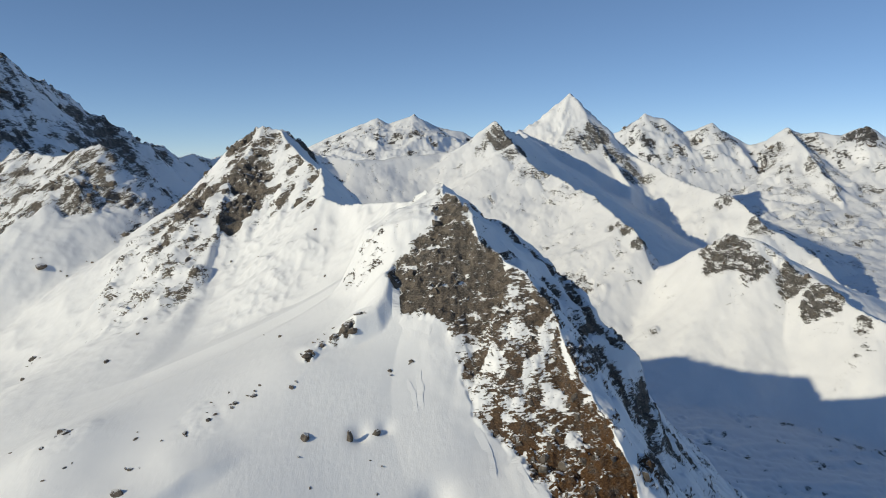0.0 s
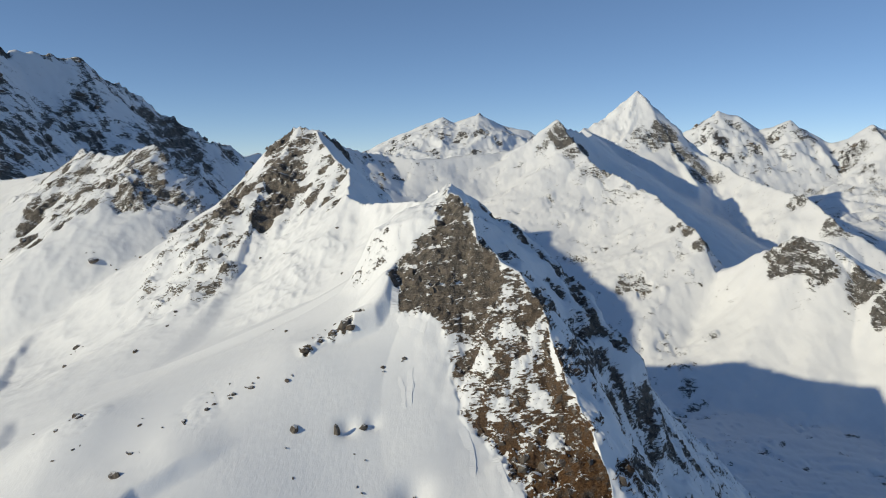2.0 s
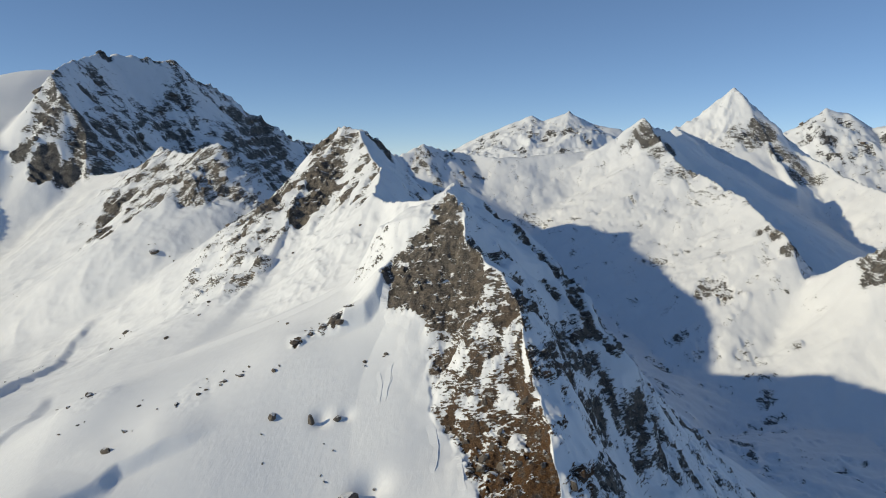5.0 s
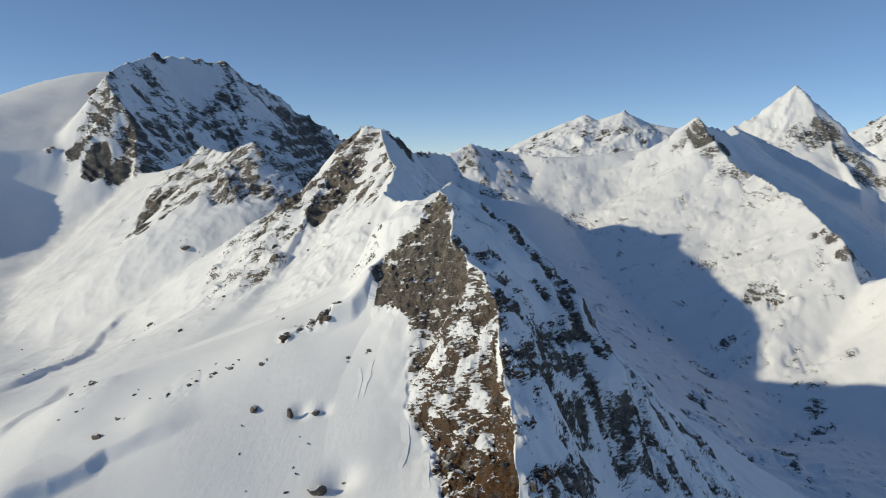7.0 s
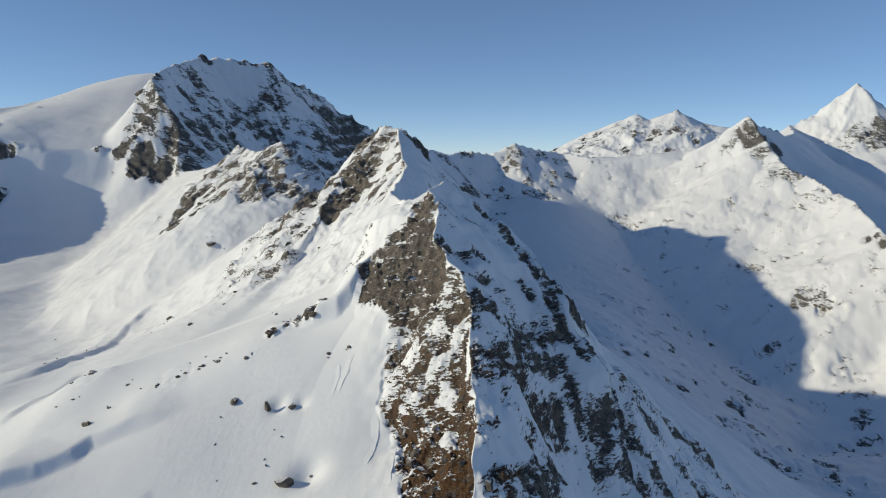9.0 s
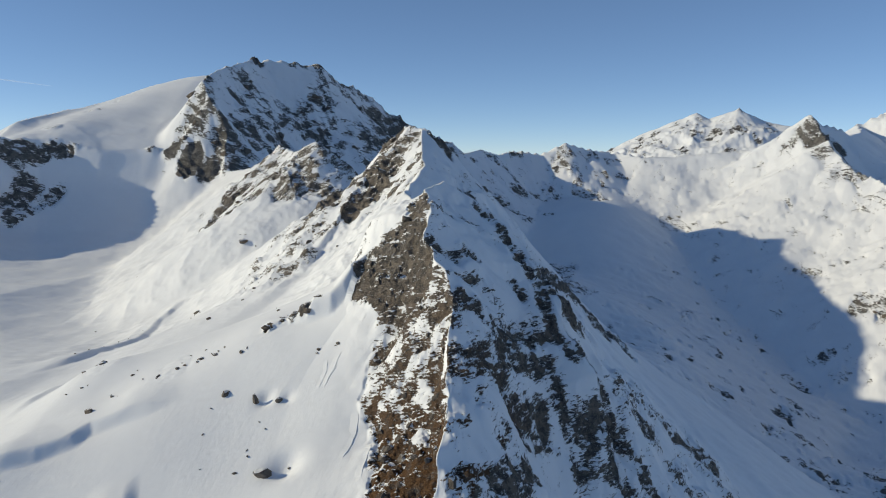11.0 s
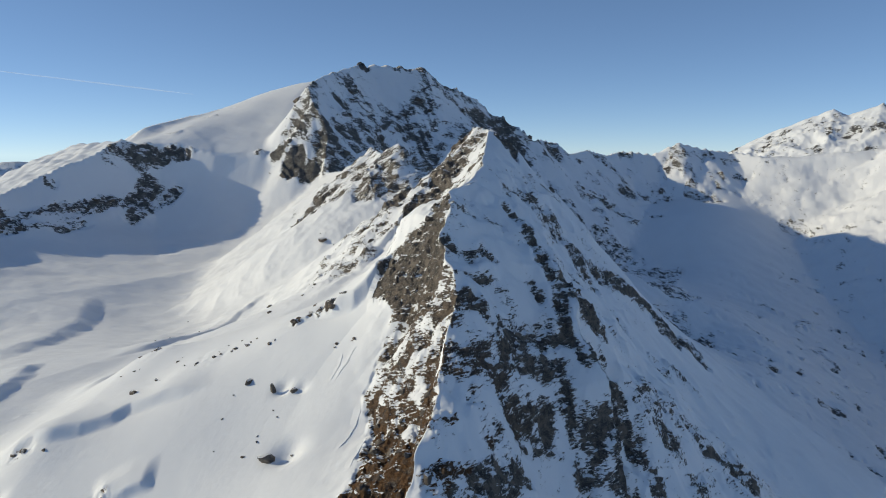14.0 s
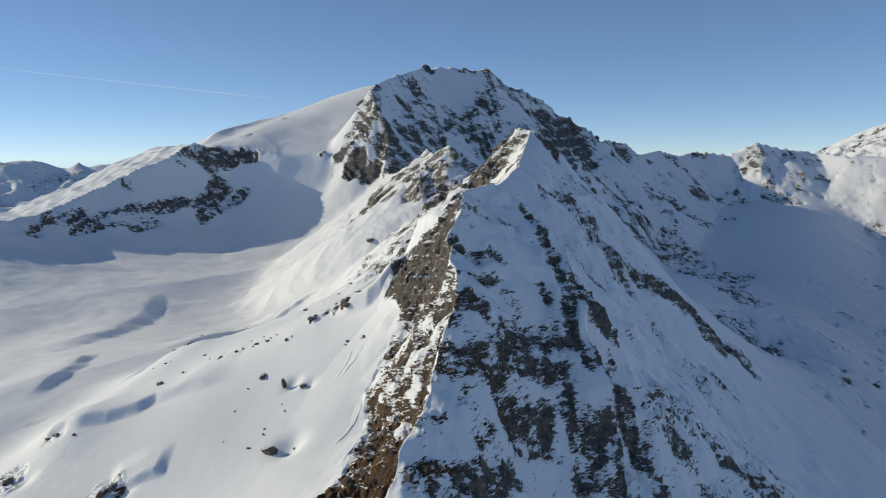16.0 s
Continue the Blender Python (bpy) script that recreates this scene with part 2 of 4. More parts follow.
# swells and hollows of the snow: x, y, radius, height
LEFT_SWELLS = [
    (0, 130, 45, -3.8), (-80, 170, 45, 5.3), (-180, 290, 45, -4.7), (-120, 310, 45, -3.5), (0, 70, 45, -4.5), (-8, 210, 14, 4.1), (0, 178, 14, -1.4),
    (-240, 370, 45, 5.3), (-72, 154, 14, -2.5), (-200, 290, 45, -4.8), (-80, 122, 14, 3.8), (-20, 90, 45, -3.7), (-160, 290, 45, -4.1), (0, 234, 14, -1.5),
    (-96, 170, 14, 3.5), (-40, 186, 14, 3.2), (0, 50, 45, -4.2), (-8, 158, 24, -3.4), (-260, 350, 45, 4.3), (-120, 370, 45, -2.5), (-40, 370, 45, 2.1),
    (-180, 270, 45, -4.0), (0, 186, 14, -2.1), (-20, 110, 45, -3.8), (-140, 290, 45, -3.6),
]
RIGHT_SWELLS = [
    (56, 194, 14, -4.4), (16, 218, 24, 4.3), (40, 154, 14, 4.9), (56, 178, 14, -3.1), (56, 186, 14, -4.9), (40, 390, 45, -3.5), (100, 182, 24, -4.4),
    (16, 162, 14, -3.8), (100, 170, 45, -4.7), (52, 230, 24, 1.9), (32, 178, 14, 1.7), (64, 182, 24, -5.5), (64, 186, 14, -3.4), (20, 390, 45, -3.4),
    (88, 182, 24, -4.2),
]
VALLEY_SWELLS = [
    (-125, 752, 75, -24.0), (-90, 795, 55, -22.0), (-190, 1010, 150, -45.0), (-510, 225, 80, 5.0), (-250, 1090, 90, -20.0), (178, 798, 45, -22.0), (178, 856, 45, -9.0),
    (305, 895, 70, -9.4), (140, 1100, 170, 11.5), (-260, 380, 170, 16.7), (60, 780, 170, 5.8), (25, 440, 70, -9.1), (-290, 405, 70, -7.9), (-255, 300, 70, -13.1),
    (300, 950, 110, -9.6), (-260, 1500, 170, 9.0), (-100, 1340, 170, 7.7), (-340, 540, 170, -5.1), (150, 1100, 110, 12.2), (270, 1000, 70, -9.1),
    (-115, 405, 70, -3.8), (-250, 400, 110, -8.7), (350, 900, 110, -9.8), (150, 850, 110, 5.7), (-180, 1420, 170, 8.6), (305, 1000, 70, -9.0),
]


def ridge_height(x, y, crest, left, right):
    """Height of a ridge, the distance to its crest line and the share (0 to 1) of being on its left."""
    gap, side = np.full(x.shape, 1e9), np.zeros(x.shape)
    away, along = [], []
    for (ax, ay, az), (bx, by, bz) in zip(crest, crest[1:]):
        dx, dy = bx - ax, by - ay
        s = np.clip(((x - ax) * dx + (y - ay) * dy) / (dx * dx + dy * dy), 0, 1)
        px, py = x - ax - s * dx, y - ay - s * dy
        d = np.hypot(px, py)
        turn = (dx * py - dy * px) / (math.hypot(dx, dy) * (d + 1e-6))
        more = d < gap
        side = np.where(more, step(-0.2, 0.2, turn), side)
        gap = np.minimum(gap, d)
        away.append(d)
        along.append(az + s * (bz - az))
    best, soft = np.full(x.shape, -1e9), np.clip(0.13 * (gap - 45), 0.01, 9)
    for d, level in zip(away, along):
        drop = 0.0
        for (steep, depth, gentle, bulge, brink, beyond), w in ((left, side), (right, 1 - side)):
            fall = depth * (1 - np.exp(-steep * d / depth)) + (gentle - bulge * np.exp(-d / 30)) * d
            drop = drop + w * (fall + beyond * np.clip(d - brink, 0, None))
        best = smooth_max(best, level - drop, soft)
    return best, gap, side


def lip_limit(x, y, lip, both=False):
    """The bowl cut into the snowfield: falls off on the right of the lip, rises on its left."""
    best, fall = np.full(x.shape, 1e9), np.full(x.shape, -1e9)
    outside, rise = np.zeros(x.shape, bool), np.full(x.shape, 1e9)
    for (ax, ay, az), (bx, by, bz) in zip(lip, lip[1:]):
        dx, dy = bx - ax, by - ay
        s = np.clip(((x - ax) * dx + (y - ay) * dy) / (dx * dx + dy * dy), 0, 1)
        px, py = x - ax - s * dx, y - ay - s * dy
        d = np.hypot(px, py)
        level = az + s * (bz - az)
        more = d < best
        outside = np.where(more, dx * py - dy * px > 0, outside)
        rise = np.minimum(rise, level + 0.4 * d)
        fall = np.maximum(fall, level - (level + 108) * (1 - np.exp(-d / 70)) - 0.01 * d)
        best = np.minimum(best, d)
    return fall if both else np.where(outside, rise, fall)


def base_height(x, y):
    """Valley floors under the ridges."""
    east = step(-150, 240, x + 0.1 * (y - 200))
    west = 0.13 * np.clip(x + 420, -350, 250) * step(750, 500, y)
    return (west - 126) * (1 - east) - 288 * east + 0.06 * np.clip(y - 900, 0, 900) * (1 - step(400, 900, x)) - 240 * step(-650, -1300, x)


NAMES = list(RIDGES)
# how far each ridge's flanks are cut by gullies: depth, width
GULLIES = {"crest": (1.2, 16), "crest_top": (4, 18), "crest_rib": (1.2, 16), "knob": (6, 26), "knob_front": (6, 24), "rib": (6, 26), "rib_side": (5, 24), "rib_mid": (5, 22), "cliff": (2.5, 50), "big": (1.5, 60), "summit": (9, 70), "pyramid_front": (14, 70), "buttress": (9, 60), "tail": (7, 50),
           "rim": (5, 90), "rim_peak": (6, 50), "spur": (5, 80), "pyramid": (20, 100), "knoll": (6, 60), "snow": (30, 170), "range": (46, 170), "range_spur": (30, 120),
           "far_hills": (30, 300), "far": (60, 260)}
# bare rock: x, y, radius, share of rock
HIGH_FACE_ROCK = [
    (-39, 349, 12, 0.6), (-31, 306, 7, 0.55), (-15, 300, 7, 0.6), (-5, 285, 7, 0.6), (9, 402, 13, 0.55), (18, 428, 9, 0.5), (-2, 391, 10, 0.5), (30, 344, 9, 0.5),
    (60, 247, 6, 0.5), (74, 284, 12, 0.45), (10, 270, 8, 0.55), (22, 262, 7, 0.6), (48, 300, 8, 0.35),
]
# bands of bare rock on the shaded face: line (x, y), half its width, share of rock
FACE_BANDS = [
    ([(10, 198), (20, 206), (21, 210)], 1.9, 0.8), ([(4, 206), (13, 224)], 1.3, 0.7), ([(21, 189), (26, 203)], 1.7, 0.7), ([(28, 181), (28, 189), (31, 191)], 2.3, 0.9),
    ([(26, 168), (35, 173), (40, 186), (38, 191)], 2.7, 0.85), ([(38, 191), (42, 181), (45, 181), (47, 182)], 1.9, 0.85), ([(36, 196), (41, 211)], 2.9, 0.8),
    ([(40, 195), (47, 207)], 2.7, 0.8), ([(45, 183), (49, 194)], 4.6, 0.95), ([(50, 203), (54, 201), (63, 206)], 3.4, 0.8), ([(58, 200), (64, 202)], 4.2, 0.8),
    ([(45, 150), (51, 161), (52, 175)], 3.0, 0.75), ([(47, 168), (47, 175)], 1.8, 0.7), ([(34, 162), (41, 156)], 1.8, 0.7),
]
CHAIN_BANDS = [
    ([(11, 238), (20, 234), (26, 230), (33, 225), (37, 223), (44, 214), (53, 212), (51, 226)], 2.2, 0.92), ([(38, 227), (45, 229), (47, 231)], 4.4, 0.92),
    ([(56, 222), (61, 218), (68, 216), (78, 212)], 2.8, 0.92), ([(31, 218), (35, 217)], 1.5, 0.7), ([(73, 250), (80, 256), (86, 262)], 4.0, 0.85),
    ([(58, 247), (63, 226)], 2.4, 0.6), ([(-40, 324), (-46, 332), (-42, 348), (-46, 357)], 2.6, 0.85), ([(-37, 364), (-35, 361), (-24, 339)], 3.5, 0.8),
    ([(-20, 357), (-12, 344), (-6, 344)], 5.0, 0.85), ([(-13, 362), (-4, 382), (0, 409), (14, 413), (25, 424)], 4.5, 0.8), ([(30, 356), (38, 363)], 4.0, 0.65),
    ([(12, 268), (20, 262)], 2.5, 0.6), ([(60, 203), (71, 206)], 3.0, 0.75), ([(64, 238), (70, 228)], 2.5, 0.65),
]
SUN_FACE_ROCK = [
    (1, 211, 5.5, 0.75), (-7, 209, 5, 0.7), (-12, 206, 3.2, 0.65), (-13, 250, 3, 0.5), (-16, 244, 2.2, 0.6), (-9, 198, 4.5, 0.85), (-4, 231, 4, 0.5), (-14, 203, 3, 0.75),
    (-26.4, 191.7, 2.4, 0.8), (-30, 190, 2.0, 0.6), (-22.5, 194.5, 1.8, 0.5), (-36, 185, 1.7, 0.7), (-33, 188.5, 1.2, 0.6),
    (-60, 170, 7, 0.1), (-95, 172, 7, 0.1), (-40, 118, 5, 0.4), (-76, 104, 6, 0.4), (-78, 119, 4, 0.25),
]
KNOB_ROCK = [
    (-112, 347, 9, 0.85), (-96, 329, 8, 0.75), (-126, 369, 8, 0.6), (-88, 334, 7, 0.6), (-98, 322, 7, 0.75), (-90, 367, 9, 0.45), (-66, 343, 6, 0.6), (-97, 350, 9, 0.6),
    (-150, 430, 14, 0.6), (-72, 319, 4.5, 0.6), (-57, 323, 4.5, 0.55), (-92, 356, 7, 0.5), (-78, 334, 5, 0.4), (-46, 298, 4, 0.5), (-110, 380, 6, 0.6),
    (-68, 366, 8, 0.85), (-75, 373, 7, 0.9), (-64, 350, 6, 0.7), (-102, 380, 6, 0.7), (-118, 333, 7, 0.7), (-79, 334, 5, 0.6), (-70, 325, 5, 0.6), (-62, 311, 4, 0.6), (-86, 345, 6, 0.6), (-57, 300, 3.5, 0.5), (-135, 350, 10, 0.45), (-110, 330, 6, 0.4),
]
RIB_ROCK = [
    (-284, 416, 10, 0.7), (-305, 469, 13, 0.65), (-260, 391, 6, 0.8), (-287, 488, 11, 0.5), (-211, 417, 12, 0.55), (-206, 438, 9, 0.5), (-239, 411, 9, 0.65),
    (-248, 404, 9, 0.65), (-302, 453, 11, 0.65), (-226, 446, 10, 0.5), (-235, 432, 9, 0.55), (-227, 477, 8, 0.5), (-270, 440, 14, 0.45), (-320, 490, 12, 0.5),
    (-196, 455, 9, 0.5), (-260, 470, 12, 0.45),
]
BIG_ROCK = [
    (-570, 943, 12, 0.6), (-594, 910, 9, 0.7), (-622, 862, 13, 0.8), (-582, 925, 8, 0.7), (-486, 594, 15, 0.95), (-515, 598, 13, 0.9), (-462, 598, 13, 0.9), (-538, 590, 8, 0.6), 
    (-480, 1060, 40, 0.75), (-460, 1000, 36, 0.65), (-430, 940, 36, 0.6), (-272, 1000, 40, 0.5), (-200, 900, 44, 0.5), (-117, 760, 34, 0.5), (-150, 820, 36, 0.45),
    (-690, 640, 10, 0.5), (-705, 690, 10, 0.4), (-660, 560, 10, 0.3), (-400, 900, 30, 0.5), (-350, 1180, 26, 0.5), (-240, 1250, 24, 0.35),
]
SPUR_ROCK = [
    (109, 1584, 25.1, 0.7), (135, 1554, 27.1, 0.85), (162, 1582, 17.6, 0.85), (81, 1564, 14.8, 0.6), (142, 1505, 19.1, 0.6), (176, 1443, 25.2, 0.5), (197, 1428, 15.9, 0.6),
    (219, 1350, 25.9, 0.4), (248, 1333, 15.0, 0.5), (277, 1164, 15.1, 0.6), (296, 1140, 14.9, 0.75), (305, 1096, 12.6, 0.85), (302, 1502, 16.9, 0.5), (165, 1217, 9.7, 0.4),
    (216, 1060, 13.7, 0.5), (231, 1051, 8.5, 0.5),
]
KNOLL_ROCK = [
    (376, 972, 24.7, 0.75), (395, 964, 21.4, 0.7), (411, 936, 19.4, 0.75), (371, 1002, 15.2, 0.6), (453, 907, 22.4, 0.75), (458, 858, 21.5, 0.75), (465, 844, 13.7, 0.7),
    (478, 796, 14.6, 0.5), (440, 951, 11.6, 0.4), (411, 966, 16.6, 0.4),
]
PYRAMID_ROCK = [
    (460, 2139, 41.4, 0.7), (421, 2104, 37.3, 0.6), (392, 2130, 30.8, 0.5), (493, 2058, 46.8, 0.65), (522, 1978, 48.4, 0.6), (362, 1612, 33.9, 0.55), (398, 1601, 33.9, 0.5),
    (353, 2090, 30.1, 0.3), (565, 1966, 32.3, 0.5), (219, 1543, 14.8, 0.6), (498, 1478, 32.0, 0.55), (468, 1494, 24.7, 0.4), (656, 1678, 28.4, 0.5), (692, 1546, 32.1, 0.55),
]
FAR_ROCK = [
    (-323, 2876, 41.1, 0.45), (-271, 2924, 37.1, 0.45), (-186, 2852, 45.1, 0.6), (-109, 2856, 49.6, 0.55), (-405, 2817, 40.4, 0.4), (-458, 2803, 35.9, 0.5), (827, 3153, 56.6, 0.5),
    (884, 3088, 45.6, 0.6), (957, 3223, 47.8, 0.5), (997, 3066, 40.7, 0.5), (1125, 3162, 47.7, 0.5), (1197, 3123, 47.5, 0.5), (1368, 2985, 62.2, 0.6), (1291, 2908, 45.2, 0.6),
    (1501, 3022, 58.6, 0.5), (1454, 2742, 73.5, 0.45), (1697, 2916, 58.6, 0.8), (1646, 2945, 42.6, 0.6), (1266, 2609, 45.8, 0.4), (1502, 2927, 62.3, 0.5),
]
WALL_ROCK = [
    (117, 861, 10.1, 0.6), (151, 999, 10.8, 0.61), (125, 778, 12.2, 0.51), (173, 772, 8.9, 0.65), (221, 913, 10.2, 0.54), (236, 867, 14.3, 0.58), (239, 828, 13.4, 0.59),
    (215, 1041, 12.3, 0.53), (184, 1070, 12.3, 0.66), (279, 944, 11.7, 0.63), (134, 707, 12.5, 0.51), (146, 696, 13.0, 0.61), (186, 699, 10.5, 0.51), (180, 731, 13.6, 0.59),
    (47, 769, 12.8, 0.66), (107, 817, 12.7, 0.67),
    (127, 1201, 15.1, 0.5), (102, 1209, 11.4, 0.5), (160, 1215, 9.6, 0.4), (197, 1077, 22.1, 0.5), (215, 1055, 11.7, 0.5), (-101, 1398, 28.8, 0.5), (-67, 1380, 19.6, 0.5),
    (110, 947, 10.4, 0.5), (123, 939, 13.2, 0.6), (145, 993, 12.5, 0.4), (164, 964, 13.6, 0.4), (220, 957, 16.7, 0.5), (237, 946, 13.5, 0.45), (174, 858, 9.5, 0.35),
    (196, 803, 10.2, 0.35), (133, 852, 8.0, 0.4), (67, 1020, 4.8, 0.4), (46, 821, 6.4, 0.5), (242, 901, 14.3, 0.45), (277, 945, 13.6, 0.4),
]
HEAD_ROCK = [
    (-94, 775, 34, 0.62), (-130, 735, 34, 0.62), (-151, 708, 26, 0.6), (-75, 720, 24, 0.55),
    (-230, 1010, 60, 0.55), (-160, 900, 50, 0.5), (-290, 1070, 50, 0.5), (-110, 790, 40, 0.5),
    (-353, 1176, 21.5, 0.5), (-364, 1295, 27.8, 0.65), (-290, 1236, 14.1, 0.6), (-376, 1123, 19.0, 0.4), (-249, 1389, 31.0, 0.55), (-285, 1409, 22.6, 0.5), (-311, 1371, 11.1, 0.6),
    (-460, 1182, 22.4, 0.6), (-340, 1488, 26.5, 0.5), (-120, 738, 23.6, 0.5), (-214, 1059, 30.7, 0.5), (-264, 1021, 30.2, 0.5), (-83, 741, 11.6, 0.5), (-287, 980, 24.5, 0.4),
]
CLIFF_BANDS = [
    ([(-650, 473), (-640, 487), (-630, 507), (-618, 527), (-604, 538)], 7, 0.8), ([(-640, 487), (-634, 493)], 9, 0.8),
    ([(-612, 300), (-608, 335), (-606, 388), (-604, 422), (-602, 454), (-604, 480), (-606, 495)], 9, 0.75), ([(-598, 322), (-592, 350), (-582, 375), (-588, 400)], 8, 0.7),
    ([(-583, 452), (-586, 480), (-585, 511)], 7, 0.7), ([(-588, 283), (-600, 290), (-618, 304)], 7, 0.7), ([(-637, 391), (-632, 396)], 5, 0.7),
]
# hollows that the wind has scoured beside boulders: x, y, radius, depth
HOLLOWS = [(-2.0, 150.2, 3.8, 2.6), (-20.4, 165.0, 2.2, 1.4), (-14.3, 166.7, 1.8, 0.9), (-36.5, 120.5, 2.6, 1.3), (-69.5, 106.5, 2.8, 1.3)]
# snow drifts with a steep lee side: line, height, width to the left and to the right
DRIFTS = [
    ([(-95, 112), (-78, 126), (-71, 132), (-67, 139), (-66, 145), (-60, 149.5), (-54, 154.5), (-46, 161)], 2.6, 24, 5),
    ([(-30, 189.5), (-26, 191.3), (-22, 193), (-19, 194), (-17, 197), (-16.5, 202), (-15, 209)], 4.6, 10, 3.4),
    ([(-39, 184), (-29, 190), (-23, 191.5)], 1.2, 9, 2.5),
    ([(-176, 190), (-178, 206), (-181, 224), (-194, 250), (-198, 271), (-211, 297), (-215, 319), (-213, 334)], 2.8, 28, 6),
    ([(-40, 117), (-35, 125), (-30, 130)], 1.8, 12, 3),
    ([(-120, 150), (-135, 190), (-150, 215)], 1.6, 25, 6),
    ([(-150, 130), (-180, 160), (-210, 180)], 2.6, 30, 8),
    ([(-260, 170), (-290, 215), (-330, 260), (-390, 300)], 4.0, 60, 16),
]


def spots(x, y, rows, ragged):
    """Share of rock round the given places."""
    share = np.zeros(x.shape)
    for sx, sy, wide, much in rows:
        near = np.nonzero((np.abs(x - sx) < 2 * wide) & (np.abs(y - sy) < 2 * wide))[0]
        if len(near):
            d = np.hypot(x[near] - sx, y[near] - sy) / wide + ragged[near]
            share[near] = np.maximum(share[near], much * step(1.2, 0.7, d))
    return share


def bands(x, y, rows, ragged):
    """Share of rock along the given lines."""
    share = np.zeros(x.shape)
    for line, wide, much in rows:
        xs, ys = [p[0] for p in line], [p[1] for p in line]
        near = np.nonzero((x > min(xs) - 3 * wide) & (x < max(xs) + 3 * wide) & (y > min(ys) - 3 * wide) & (y < max(ys) + 3 * wide))[0]
        if len(near):
            px, py, best = x[near], y[near], np.full(len(near), 1e9)
            for (ax, ay), (bx, by) in zip(line, line[1:]):
                dx, dy = bx - ax, by - ay
                s = np.clip(((px - ax) * dx + (py - ay) * dy) / (dx * dx + dy * dy), 0, 1)
                best = np.minimum(best, np.hypot(px - ax - s * dx, py - ay - s * dy))
            share[near] = np.maximum(share[near], much * step(1.75, 0.35, best / wide + 1.5 * ragged[near]))
    return share


def rock_places(x, y, ragged):
    """The named outcrops near each other, worked out once for each part of the land."""
    return {
        "sun": spots(x, y, SUN_FACE_ROCK, ragged),
        "shade": np.maximum(spots(x, y, HIGH_FACE_ROCK, ragged), bands(x, y, FACE_BANDS + CHAIN_BANDS, ragged)),
        "knob": 1.35 * spots(x, y, KNOB_ROCK, ragged),
        "rib": 1.1 * spots(x, y, RIB_ROCK, ragged),
        "big": np.maximum(spots(x, y, BIG_ROCK + HEAD_ROCK, ragged), 0.8 * bands(x, y, CLIFF_BANDS, ragged)),
        "wall": 0.88 * spots(x, y, HEAD_ROCK + SPUR_ROCK + WALL_ROCK, ragged),
        "knoll": spots(x, y, KNOLL_ROCK + WALL_ROCK, ragged),
        "far": spots(x, y, PYRAMID_ROCK + FAR_ROCK, ragged),
    }


def drift_height(x, y):
    z = np.zeros(x.shape)
    for line, high, wide_left, wide_right in DRIFTS:
        near = (np.abs(x - line[0][0]) < 260) & (np.abs(y - line[0][1]) < 260)
        px, py = x[near], y[near]
        best, mark, run = np.full(px.shape, 1e9), np.zeros(px.shape), np.zeros(px.shape)
        total = sum(math.dist(a, b) for a, b in zip(line, line[1:]))
        gone = 0.0
        for (ax, ay), (bx, by) in zip(line, line[1:]):
            dx, dy = bx - ax, by - ay
            s = np.clip(((px - ax) * dx + (py - ay) * dy) / (dx * dx + dy * dy), 0, 1)
            ox, oy = px - ax - s * dx, py - ay - s * dy
            d = np.hypot(ox, oy)
            more = d < best
            mark, run = np.where(more, np.sign(dx * oy - dy * ox), mark), np.where(more, (gone + s * math.hypot(dx, dy)) / total, run)
            best = np.minimum(best, d)
            gone += math.hypot(dx, dy)
        best = best + 1.2 * vnoise(px / 9, py / 9, 91)
        shape = np.where(mark > 0, step(wide_left, 0, best), step(wide_right, 0, best))
        z[near] += high * shape * step(0, 0.25, run) * step(1.0, 0.75, run)
    return z


def shade_face(x, y, named):
    return np.clip(np.maximum(named["shade"] * (0.74 + 0.45 * vnoise(x / 3.6, y / 3.6, 5)), 0.1 + 0.12 * step(50, 75, x) + 0.5 * vnoise(x / 9, y / 10, 12) * step(70, 110, x) + 0.34 * vnoise(x / 15, y / 15, 6) + 0.3 * vnoise(x / 6, y / 6, 7) * step(330, 240, y)), 0, 1)


